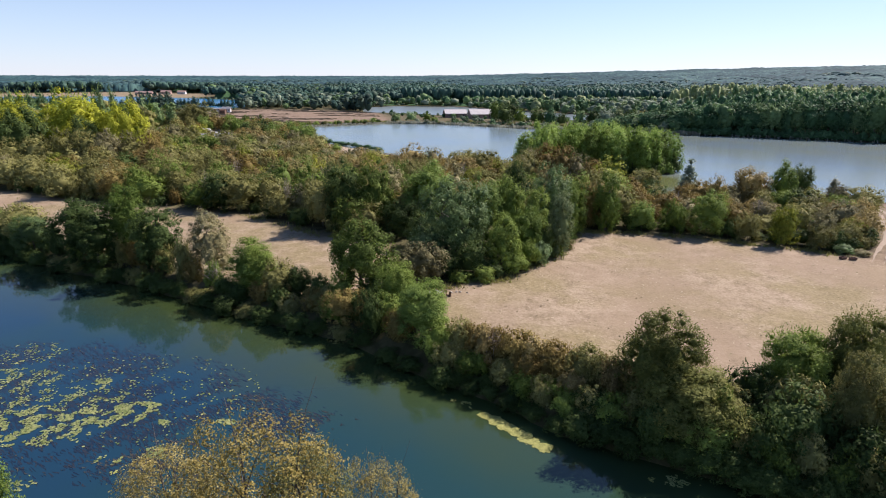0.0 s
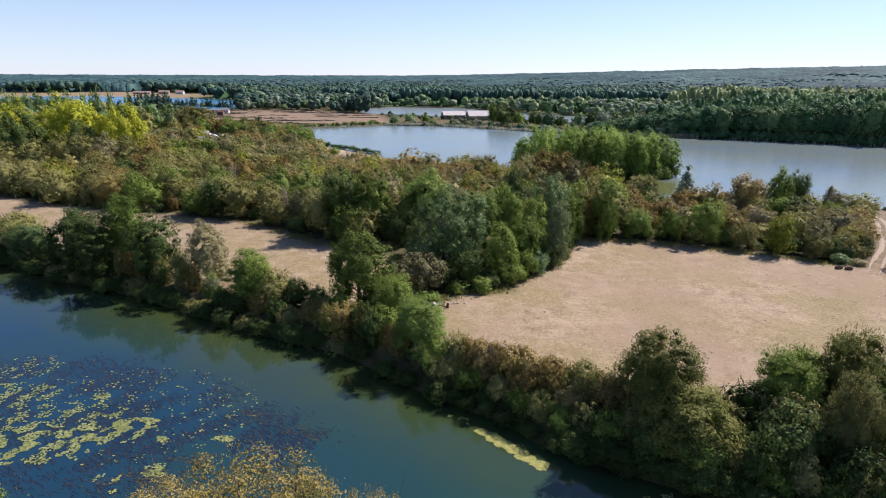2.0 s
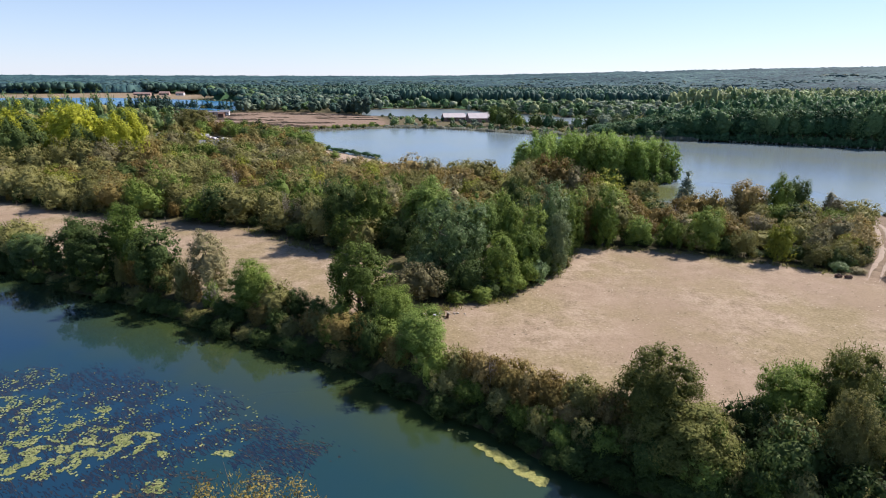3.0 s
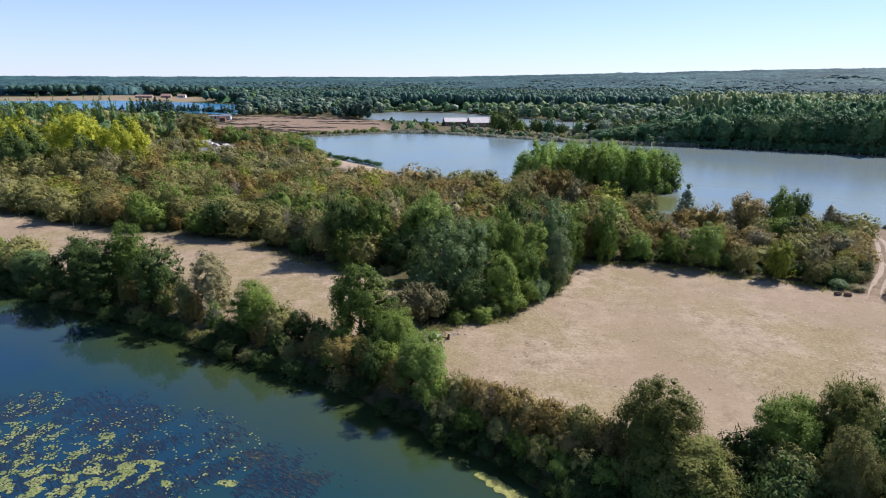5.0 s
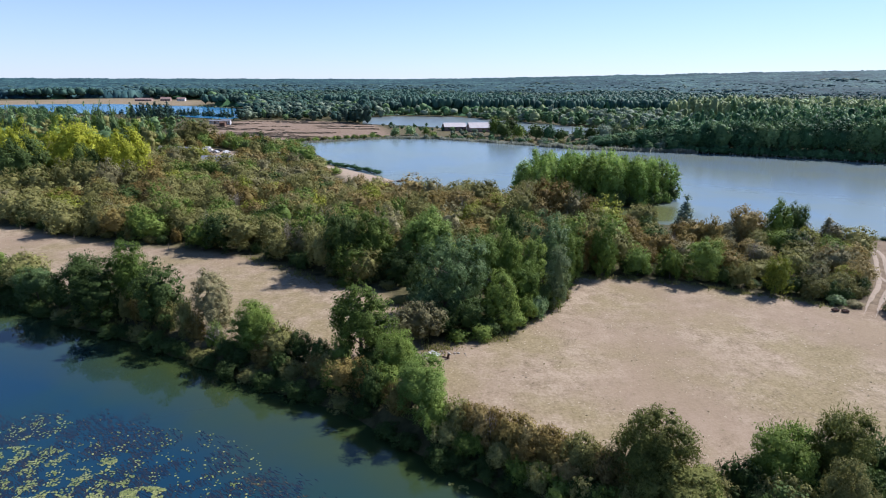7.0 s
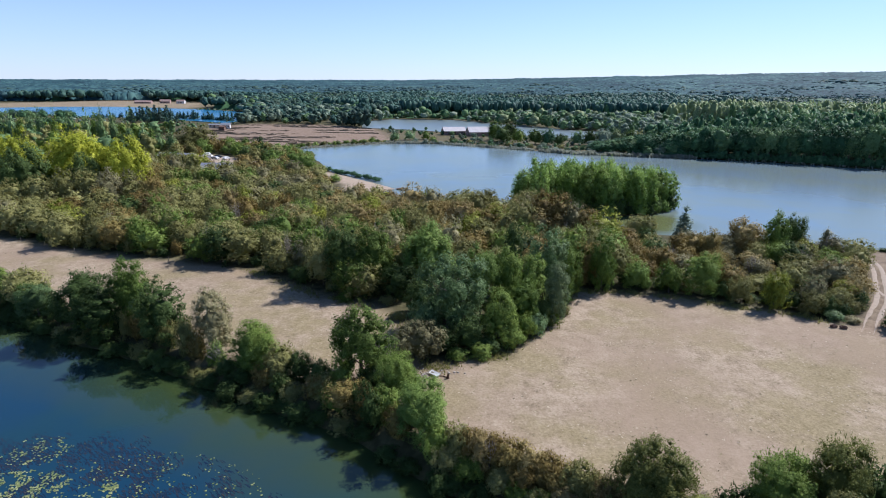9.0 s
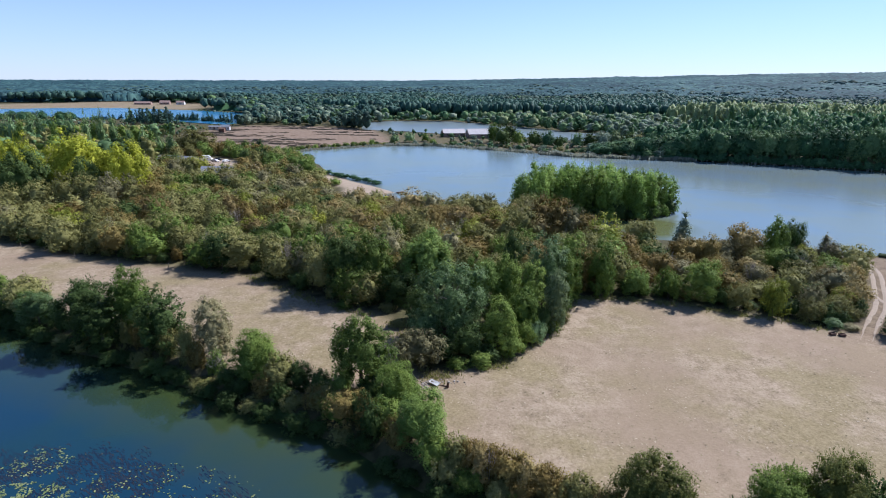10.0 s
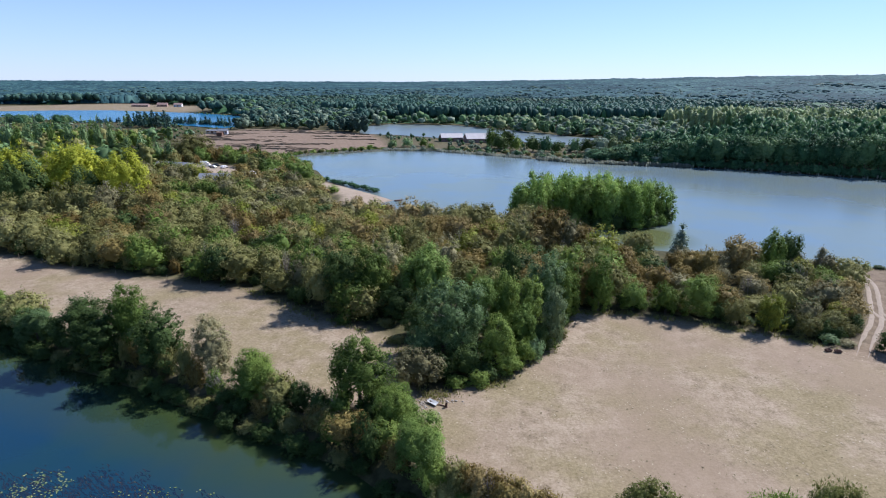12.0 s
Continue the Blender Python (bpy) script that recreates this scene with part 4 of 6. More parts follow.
for leaf, x, y, top, r in (("olive", -125, 180, 15.8, 5.0), ("olive", -118.5, 181, 15.6, 4.6), ("scrub", -112.5, 183, 15.6, 4.8), ("olive", -103.6, 183, 14.4, 4.8), ("scrub", -107.6, 186, 14.4, 4.0), ("rust", -97, 181, 15.2, 4.6),
                           ("olive", -132, 177, 13.6, 4.6), ("olive", -138, 174, 13.0, 4.6), ("scrub", -110, 178, 14.4, 4.2), ("rust", 26.6, 155, 15.6, 4.4), ("rust", 30.6, 152.6, 15.2, 4.2), ("scrub", 33.8, 148.6, 13.9, 4.0),
                           ("lime", 40, 139.5, 13.9, 5.4), ("rust", 37.0, 145, 12.4, 3.8), ("olive", 20.6, 151, 14.0, 4.2), ("scrub", 22.8, 157, 13.6, 3.8)):
    plant("wood_tree", leaf, "thicket_tree", WOOD_LABEL[leaf], x, y, top, r, "taller trees of the wood")

# ---- island of poplars, spit and shores ----
ix, iy = scatter_in(ISLAND, 4.1)
for x, y in zip(ix, iy):
    if float(inside_distance(np.array([x]), np.array([y]), ISLAND)[0]) > 1.2:
        plant("stem", "poplar" if rng.random() < 0.85 else "green", "poplar_tree", "bright green young poplar on the lake island", float(x), float(y), 17.2 - 3.0 * max(0.0, (x - 60) / 20) - (3.0 if x < 30 else 0) + rng.uniform(-1.5, 1.2), rng.uniform(2.7, 3.5), "poplars of the island", float(land(x, y)) - 0.1)
for k in range(30):
    a = k / 30 * len(ISLAND)
    p = ISLAND[int(a)] + (ISLAND[(int(a) + 1) % len(ISLAND)] - ISLAND[int(a)]) * (a % 1)
    p = p + unit(ISLAND.mean(axis=0) - p) * 2.0
    plant("far_bush", "dark" if k % 3 else "poplar", "island_shrub", "low green shrub at the island's edge", float(p[0]), float(p[1]), 1.4 + rng.uniform(3.0, 6.5), rng.uniform(2.0, 2.8), "shrubs of the island", 1.3, category="shrub")
for k in range(16):
    a = k / 15
    plant("far_bush", "forest", "shore_shrub", "dark low shrub along the spit's edge", -57 + 26 * a + rng.uniform(-0.8, 0.8), 268.5 - 25 * a + rng.uniform(-0.6, 0.6), 3.6 + rng.uniform(-0.9, 0.5), rng.uniform(1.5, 2.3), "shrubs of the spit", category="shrub")
for x, y, top, r in ((-70, 272, 11, 5), (-77, 279, 11, 5), (-66, 264, 9, 4.4), (-84, 268, 9, 5), (-73, 290, 8, 4), (-60, 256, 7, 4), (-49, 240, 5, 3), (-95, 330, 8, 4), (-100, 318, 9, 5), (-88, 308, 8, 4.6), (-78, 300, 7.5, 4)):
    plant("wood_tree", "ash" if r > 4.5 else "green", "shore_tree", "light green willow by the lake shore", x, y, top, r, "trees of the lake shore")


# ---- far woods ----
def far_form(radius, height, clumps, leaves, size, shape="round"):
    """A distant crown: a heap of lumps with a little loose foliage."""
    geo = Geo()
    blob(geo, rng, (0, 0, height * 0.52), (radius * 0.66, radius * 0.66, height * 0.4), 6, 4, 0.2)
    for k in range(clumps):
        h = 1 - 1.6 * (k + 0.5) / clumps
        a = k * 2.4 + rng.uniform(-0.6, 0.6)
        ring = math.sqrt(1 - h * h) if shape == "round" else (1 - h) * 0.6
        far = rng.uniform(0.52, 0.78)
        c = np.array((math.cos(a) * ring * radius * far, math.sin(a) * ring * radius * far, height * (0.54 + 0.36 * h) * rng.uniform(0.92, 1.06)))
        r = radius * rng.uniform(0.24, 0.46)
        blob(geo, rng, c, (r, r, r * (0.8 if shape == "round" else 1.3)), 5, 3, 0.26)
        if leaves:
            d = unit(rng.normal(size=(leaves, 3)) + (0, 0, 0.5))
            sprays(geo, rng, c + d * r * rng.uniform(0.9, 1.3, (leaves, 1)), unit(d + rng.normal(size=d.shape) * 0.4), size, 0.45)
    return geo.arrays()


def tiny_form(pointed):
    """A crown of the middle distance, one unit high: a rough body and a few loose sprays."""
    geo = Geo()
    blob(geo, rng, (0, 0, 0.66), (0.44, 0.44, 0.33), 5, 3, 0.26)
    d = unit(rng.normal(size=(7, 3)) + (0, 0, 0.6))
    sprays(geo, rng, np.array((0, 0, 0.66)) + d * (0.44, 0.44, 0.32), unit(d + rng.normal(size=d.shape) * 0.5), 0.13)
    v, f = geo.arrays()
    if pointed:
        v[:, :2] *= np.clip(1.5 - v[:, 2:3], 0.45, 1.1)
    return v, f


NEAR_FORM = {"broad": [far_form(4.5, 14, 9, 12, 0.7) for _ in range(4)], "cone": [far_form(3.6, 15, 6, 12, 0.8, "cone") for _ in range(2)]}
HALF_FORM = {"broad": [far_form(4.5, 14, 6, 6, 0.95) for _ in range(4)], "cone": [far_form(3.6, 15, 6, 10, 0.9, "cone") for _ in range(3)]}
MID_FORM = {"broad": [tiny_form(False) for _ in range(8)], "cone": [tiny_form(True) for _ in range(6)]}
def hill_form():
    """A far crown, one unit high: a low rough dome."""
    geo = Geo()
    blob(geo, rng, (0, 0, 0.7), (0.48, 0.48, 0.3), 6, 4, 0.16)
    return geo.arrays()


HILL_FORM = {"broad": [hill_form() for _ in range(8)], "cone": [tiny_form(True) for _ in range(2)]}
CLEAR = [(LAKE, 1.5), (POND, 4.0), (QUARRY, 6.0), (BARE, 2.0), (FARMLAND, 4.0), (YARD, 1.0), (WOOD, 1.0), (SPIT, 0.0), (MEADOW, 1.0)]


def open_land(px, py):
    ok = np.ones(px.shape, dtype=bool)
    for poly, margin in CLEAR:
        ok &= inside_distance(px, py, poly) < -margin
    ok &= ~((py < 335) & (px > -150))
    ok &= ~((px < -365) & (px > -780) & (py > 740) & (py < 985))
    ok &= ~((px > -215) & (px < 0) & (py > 318) & (py < 460))
    return ok & (river_distance(px, py) < -8)


FOREST = {}


def forest_tree(leaf, group, px, py, pz, height, radius):
    arrays = group["cone" if (leaf == "pale" and rng.random() < 0.7) or (leaf == "pine" and rng.random() < 0.3 and py < 900) or (leaf == "hill" and rng.random() < 0.15) else "broad"]
    arrays = arrays[int(rng.integers(len(arrays)))]
    v = arrays[0]
    lay(FOREST.setdefault(leaf, Geo()), arrays, px, py, pz - 0.3, rng.uniform(0, 6.28), radius / max(0.1, np.abs(v[:, 0]).max()), height / v[:, 2].max(), 0.55 * rng.random() + 0.2 + 0.2 * float(wave(px, py, 140, 4.0)))


def forest_kind(x, y):
    """Which trees stand where, and how high."""
    u, n = rng.random(), float(wave(x, y, 420, 3.0))
    if -60 < x < 135 and y < 530:                       # scrub between the waters
        right = max(0.0, (x - 88) / 45) ** 2
        return ("willow" if u < 0.5 else "grove" if u < 0.75 else "forest"), rng.uniform(1.5, 4.2) + 6 * min(1, right), 0.6
    if 80 < x < 235 and 395 < y < 640:                  # willows round the pond
        return ("willow" if u < 0.45 else "grove" if u < 0.75 else "pale" if u < 0.85 else "forest"), rng.uniform(9, 16), 0.45
    if x > 80 and y < 480:                              # tall wood along the lake
        t = float(np.interp(x, [90, 140, 175, 235], [12, 17, 22, 25]))
        return ("forest" if u < 0.7 else "grove"), t * rng.uniform(0.85, 1.08), 0.32
    if 215 < x < 480 and y < 640:
        return "pale" if u < 0.85 else "grove", rng.uniform(24, 28), 0.2
    if -90 < x < 330 and 560 < y < 690:                 # mixed fringe behind the pond
        return ("willow" if u < 0.35 else "grove" if u < 0.75 else "pale" if u < 0.85 else "forest"), rng.uniform(3.5, 14), 0.55
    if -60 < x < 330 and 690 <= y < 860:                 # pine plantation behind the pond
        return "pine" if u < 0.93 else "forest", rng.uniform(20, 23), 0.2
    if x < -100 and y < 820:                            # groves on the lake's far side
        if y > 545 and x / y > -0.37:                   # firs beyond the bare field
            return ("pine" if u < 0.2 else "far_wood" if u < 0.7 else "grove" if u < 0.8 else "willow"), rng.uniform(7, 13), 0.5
        if y > 450:
            return ("grove" if u < 0.4 else "olive" if u < 0.6 else "far_wood" if u < 0.8 else "willow"), (rng.uniform(1.2, 3.4) if y > 490 else rng.uniform(3.0, 6.5)), 0.6
        low = float(np.interp(math.hypot(x, y), [280, 400, 500, 600, 660], [16, 15, 10.5, 7.0, 4.0]))
        return ("green" if u < 0.3 else "grove" if u < 0.5 else "dark" if u < 0.65 else "olive" if u < 0.9 else "silver"), low * rng.uniform(0.6, 1.1), 0.62
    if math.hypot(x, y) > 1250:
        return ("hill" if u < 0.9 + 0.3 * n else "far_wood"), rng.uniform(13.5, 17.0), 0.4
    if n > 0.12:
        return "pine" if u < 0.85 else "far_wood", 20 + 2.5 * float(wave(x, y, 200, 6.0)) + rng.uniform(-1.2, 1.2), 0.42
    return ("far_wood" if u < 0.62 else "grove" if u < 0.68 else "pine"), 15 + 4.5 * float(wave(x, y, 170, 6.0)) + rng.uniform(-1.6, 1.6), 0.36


def fill_forest(r0, r1, step, group, grow=1.0):
    """Trees over a ring of the country ahead, closer together near its inner edge."""
    r = r0
    while r < r1:
        gap = step * (r / r0) ** grow
        az = np.arange(-0.86, 0.86, gap / r)
        az = az + rng.uniform(-0.45, 0.45, len(az)) * gap / r
        rr = r + rng.uniform(-0.45, 0.45, len(az)) * gap
        px, py = rr * np.sin(az), rr * np.cos(az)
        ok = open_land(px, py)
        px, py = px[ok], py[ok]
        for x, y, z in zip(px.tolist(), py.tolist(), land(px, py).tolist()):
            leaf, h, wide = forest_kind(x, y)
            scrub = (-60 < x < 135 and y < 530) or h < 6.6
            if rng.random() < (0.15 if scrub and x > -100 else 0.3 if -90 < x < 330 and 560 < y < 690 else 0.35 if x < -100 and y < 700 else 0.68 if r0 >= 1300 else 0.0):
                continue
            wide = wide * h if scrub else max(wide * h * 0.62, gap * 0.55)
            forest_tree(leaf, group, x, y, z, h * (rng.uniform(0.85, 1.1) if y < 690 else rng.uniform(0.96, 1.04)), wide * rng.choice([0.7, 0.9, 1.05, 1.3]))
        r += gap * 0.85


fill_forest(215, 470, 7.4, NEAR_FORM, 0.3)
fill_forest(470, 640, 9.0, HALF_FORM, 0.5)
fill_forest(640, 1300, 7.9, MID_FORM, 0.75)
fill_forest(1300, 2300, 14.5, HILL_FORM, 1.1)


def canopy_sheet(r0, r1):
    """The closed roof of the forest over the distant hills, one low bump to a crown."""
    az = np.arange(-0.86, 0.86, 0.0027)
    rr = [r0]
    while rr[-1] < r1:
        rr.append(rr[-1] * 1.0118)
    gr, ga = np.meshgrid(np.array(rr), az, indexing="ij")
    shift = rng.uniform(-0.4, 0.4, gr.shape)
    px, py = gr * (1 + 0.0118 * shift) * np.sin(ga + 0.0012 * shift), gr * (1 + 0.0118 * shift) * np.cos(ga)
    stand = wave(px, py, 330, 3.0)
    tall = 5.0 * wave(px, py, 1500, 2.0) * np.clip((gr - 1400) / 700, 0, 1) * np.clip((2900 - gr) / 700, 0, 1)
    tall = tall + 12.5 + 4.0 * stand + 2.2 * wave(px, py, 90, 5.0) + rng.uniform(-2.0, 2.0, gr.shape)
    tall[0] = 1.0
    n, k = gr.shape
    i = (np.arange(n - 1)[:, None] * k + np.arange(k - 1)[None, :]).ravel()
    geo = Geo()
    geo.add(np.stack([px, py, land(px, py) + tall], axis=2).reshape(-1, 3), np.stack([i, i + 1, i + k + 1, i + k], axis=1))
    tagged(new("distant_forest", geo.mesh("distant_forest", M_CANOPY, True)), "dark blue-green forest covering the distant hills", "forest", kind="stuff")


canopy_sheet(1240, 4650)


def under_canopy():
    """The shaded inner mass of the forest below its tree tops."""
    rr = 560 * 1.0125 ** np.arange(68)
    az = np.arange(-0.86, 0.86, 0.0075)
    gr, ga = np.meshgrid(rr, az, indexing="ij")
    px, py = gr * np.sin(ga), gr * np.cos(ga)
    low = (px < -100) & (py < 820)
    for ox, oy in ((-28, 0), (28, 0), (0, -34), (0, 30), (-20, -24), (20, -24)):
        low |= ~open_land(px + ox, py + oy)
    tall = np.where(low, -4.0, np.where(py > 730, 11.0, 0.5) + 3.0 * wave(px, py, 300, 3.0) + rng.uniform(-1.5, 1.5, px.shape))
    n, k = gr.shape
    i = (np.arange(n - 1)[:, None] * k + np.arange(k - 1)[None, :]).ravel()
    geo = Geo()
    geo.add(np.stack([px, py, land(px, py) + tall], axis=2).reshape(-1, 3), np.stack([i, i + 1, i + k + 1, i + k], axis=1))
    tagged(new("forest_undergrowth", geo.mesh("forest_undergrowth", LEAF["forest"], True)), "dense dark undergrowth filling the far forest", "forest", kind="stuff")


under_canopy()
for k in range(240):
    t = k / 239
    x, y = np.interp(t, [0, 0.3, 0.55, 1], [112, 188, 234, 330]) + rng.normal() * 0.8, np.interp(t, [0, 0.3, 0.55, 1], [345, 322, 301, 255]) + rng.uniform(0, 4)
    forest_tree("forest", NEAR_FORM, float(x), float(y), 1.6, rng.uniform(2.4, 6.0), rng.uniform(1.6, 2.8))
for k in range(104):
    t = (k // 2 + rng.random()) / 52
    x = float(np.interp(t, [0, 0.25, 0.45, 0.65, 1], [92, 145, 190, 235, 320])) + rng.normal()
    y = float(np.interp(t, [0, 0.25, 0.45, 0.65, 1], [352, 340, 325, 304, 263])) + (rng.uniform(2.5, 6) if k % 2 else rng.uniform(8, 13))
    tall = float(np.interp(x, [92, 140, 175, 235], [8, 15, 21, 24])) * rng.uniform(0.85, 1.08)
    plant("tall", "forest" if rng.random() < 0.65 else "grove", "lakeside_tree", "tall dark green tree at the edge of the lakeside wood", x, y, 1.6 + tall, rng.uniform(5.2, 7.8), "edge of the lakeside wood", 1.5)
FOREST_LABEL = {"far_wood": "blue-green mixed forest beyond the waters", "pine": "dark blue-green pine forest", "hill": "dark forest over the distant hills", "dark": "dark green grove trees", "green": "green grove trees beyond the wood", "forest": "dark green broadleaf forest", "grove": "green broadleaf woodland", "ash": "pale green broadleaf trees", "pale": "pale olive-green poplar plantation", "willow": "grey-green willows around the ponds", "silver": "silver-green scrub beyond the lake", "olive": "olive-green grove"}
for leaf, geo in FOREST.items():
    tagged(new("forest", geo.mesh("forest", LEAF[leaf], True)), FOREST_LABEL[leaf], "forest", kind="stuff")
for k in range(18):
    plant("column", "silver" if k % 3 else "ash", "lombardy_poplar", "tall narrow silvery poplar standing in a row", (-262 + k * 6.2 if k < 12 else -176 + (k - 12) * 5) + rng.uniform(-2, 2), 318 + 4 * math.sin(k) + k - (28 if k > 11 else 0), (23 if k < 12 else 16) + rng.uniform(0, 6), 3.0, "row of narrow poplars")


# ---- plants on the river ----
def pads(geo, cx, cy, rx, ry, count, lo, hi, z=0.012, turn=0.0, edge=1.0, thin=0.12):
    """Floating leaves gathered in a ragged patch."""
    c, s_ = math.cos(turn), math.sin(turn)
    for _ in range(count):
        a, b = rng.uniform(0, 6.283), rng.uniform(0, 1) ** 0.6 * edge
        u, v = math.cos(a) * b * rx, math.sin(a) * b * ry
        x, y = cx + u * c - v * s_, cy + u * s_ + v * c
        if float(wave(x, y, 2.6, 6.0)) < thin - 0.25 * rng.random():
            continue
        r = rng.uniform(lo, hi)
        ang = np.arange(6) * 1.0472 + rng.uniform(0, 6)
        rr = r * rng.uniform(0.8, 1.15, 6)
        geo.add(np.stack([x + np.cos(ang) * rr, y + np.sin(ang) * rr * 0.9, z + rng.uniform(0, 0.03, 6)], axis=1), [tuple(range(6))])


lily = Geo()
for cx, cy, rx, ry, n in ((-38, 44.2, 6.0, 2.9, 950), (-46.5, 52.5, 5.5, 2.6, 420), (-32.4, 46.2, 3.6, 1.9, 420), (-30.2, 47.8, 2.6, 1.0, 230), (-38, 49.0, 6.5, 2.4, 300), (-36.5, 52.4, 1.5, 0.9, 60), (-26.9, 45.3, 0.9, 0.5, 40), (-20.8, 45.6, 1.2, 0.5, 45),
                          (-24.7, 41.0, 1.6, 0.9, 90), (-28.5, 39.8, 1.2, 0.7, 40), (-44, 46.5, 6.0, 3.0, 420), (-33, 50, 14, 9, 420), (-49, 58.5, 4, 3, 130), (19.2, 38.6, 1.7, 0.8, 60), (7.0, 43.0, 0.8, 0.5, 16), (-34, 36.8, 1.4, 1.0, 40)):
    pads(lily, cx, cy, rx, ry, int(n * 2.6), 0.06, 0.145)
tagged(new("lily_pads", lily.mesh("lily_pads", M_LILY)), "yellow-green water lily pads floating on the river", "water lilies", kind="stuff")
scum = Geo()
for k in range(26):
    a = k / 25
    pads(scum, 4.1 + 5.2 * a + rng.uniform(-0.3, 0.3), 47.5 - 5.1 * a + rng.uniform(-0.3, 0.3), rng.uniform(0.45, 0.8), rng.uniform(0.25, 0.5), 150, 0.05, 0.15, 0.01, thin=-0.7)
for x, y in ((1.2, 50.2), (2.2, 49.6), (3.2, 48.8), (17.6, 38.6), (20.5, 38.0), (-27.5, 38.3)):
    pads(scum, x, y, 0.7, 0.35, 26, 0.05, 0.14, 0.01)
tagged(new("duckweed", scum.mesh("duckweed", M_SCUM)), "mats of yellow-green duckweed along the bank", "duckweed", kind="stuff")
WEED_BED = np.array([(-60, 58), (-49, 63), (-41, 62.5), (-33, 60), (-25, 56.5), (-18.6, 52.8), (-10, 48.8), (-9.6, 46), (-12, 42), (-20, 39), (-25, 37.5), (-34, 36.5), (-46, 42), (-60, 48)])


def ribbons(geo, count, lo, hi, wide, z, lift):
    """Strands of weed combed by the current."""
    px, py = rng.uniform(-60, -9, count * 8), rng.uniform(36, 63, count * 8)
    d = inside_distance(px, py, WEED_BED) + 1.5 * wave(px, py, 7, 2.0)
    ok = (d > 0) & (rng.random(len(px)) < 0.12 + d / 6) & (wave(px * 0.6 + py * 0.8, (py * 0.6 - px * 0.8) * 2.2, 13, 8.0) > rng.uniform(-0.35, 0.25, len(px)))
    for x, y in zip(px[ok][:count], py[ok][:count]):
        length, w = rng.uniform(lo, hi), wide * rng.uniform(0.5, 1.4)
        a = -0.66 + 0.25 * float(wave(x, y, 22, 5.0)) + rng.normal() * 0.12
        t = np.linspace(0, 1, 5)
        bend = rng.normal() * 0.09 * length
        qx = x + math.cos(a) * t * length - math.sin(a) * bend * np.sin(t * 4)
        qy = y + math.sin(a) * t * length + math.cos(a) * bend * np.sin(t * 4)
        half = w * np.array((0.2, 0.8, 1.0, 0.7, 0.1)) * rng.uniform(0.7, 1.3, 5)
        h = z + rng.uniform(0, lift, 5)
        left = np.stack([qx - math.sin(a) * half, qy + math.cos(a) * half, h], axis=1)
        right = np.stack([qx + math.sin(a) * half, qy - math.cos(a) * half, h], axis=1)
        geo.add(np.concatenate([left, right]), [(i, i + 5, i + 6, i + 1) for i in range(4)])


deep_weed, top_weed = Geo(), Geo()
ribbons(deep_weed, 7000, 0.3, 1.1, 0.06, 0.004, 0.004)
ribbons(top_weed, 420, 0.2, 0.7, 0.045, 0.010, 0.03)
for cx, cy, n in ((-25.5, 40.4, 120), (-22.5, 42.5, 70), (-23.6, 39.2, 90), (-20.4, 38.4, 70), (-14.5, 47.2, 40), (-19.5, 49.5, 40), (-29, 39.3, 40), (-12, 46.4, 30)):
    for _ in range(n):
        x, y, a, r = cx + rng.normal() * 1.1, cy + rng.normal() * 0.5, rng.uniform(-1.1, -0.2), rng.uniform(0.12, 0.4)
        top_weed.add([(x, y, 0.012), (x + r * math.cos(a), y + r * math.sin(a), 0.03), (x + 1.8 * r * math.cos(a + 0.3), y + 1.8 * r * math.sin(a + 0.3), 0.012), (x + r * math.cos(a - 0.5), y + r * math.sin(a - 0.5), 0.02)], [(0, 3, 2, 1)])
tagged(new("waterweed", deep_weed.mesh("waterweed", M_WEED)), "dark strands of waterweed just under the surface", "waterweed", kind="stuff")
tagged(new("waterweed", top_weed.mesh("waterweed", M_WEED_TOP)), "brown waterweed breaking the river's surface", "waterweed", kind="stuff")

# ---- dry grass of the meadows ----
tufts = Geo()
tx, ty = rng.uniform(-120, 120, 60000), rng.uniform(44, 150, 60000)
ok = (inside_distance(tx, ty, MEADOW) > 0.3) & (rng.random(60000) > 0.55 + 0.55 * wave(tx, ty, 17, 9.0) + 0.3 * wave(tx, ty, 5, 4.0))
tx, ty = tx[ok][:14000], ty[ok][:14000]
tz, n = land(tx, ty), len(tx)
ta, th, tw = rng.uniform(0, 6.28, n), 0.015 + 0.09 * rng.random(n) ** 6, rng.uniform(0.05, 0.24, n)
tc, tq = np.cos(ta) * tw, np.sin(ta) * tw
quad = np.stack([np.stack([tx - tc, ty - tq, tz + 0.0], axis=1), np.stack([tx + tq * 0.6, ty - tc * 0.6, tz + 0.01], axis=1), np.stack([tx + tc, ty + tq, tz + th], axis=1), np.stack([tx - tq * 0.6, ty + tc * 0.6, tz + th], axis=1)], axis=1)
tufts.add(quad.reshape(-1, 3), np.arange(n * 4).reshape(n, 4))
tagged(new("dry_grass", tufts.mesh("dry_grass", M_STRAW)), "short dry grass tufts on the mown meadow", "grass", kind="stuff")

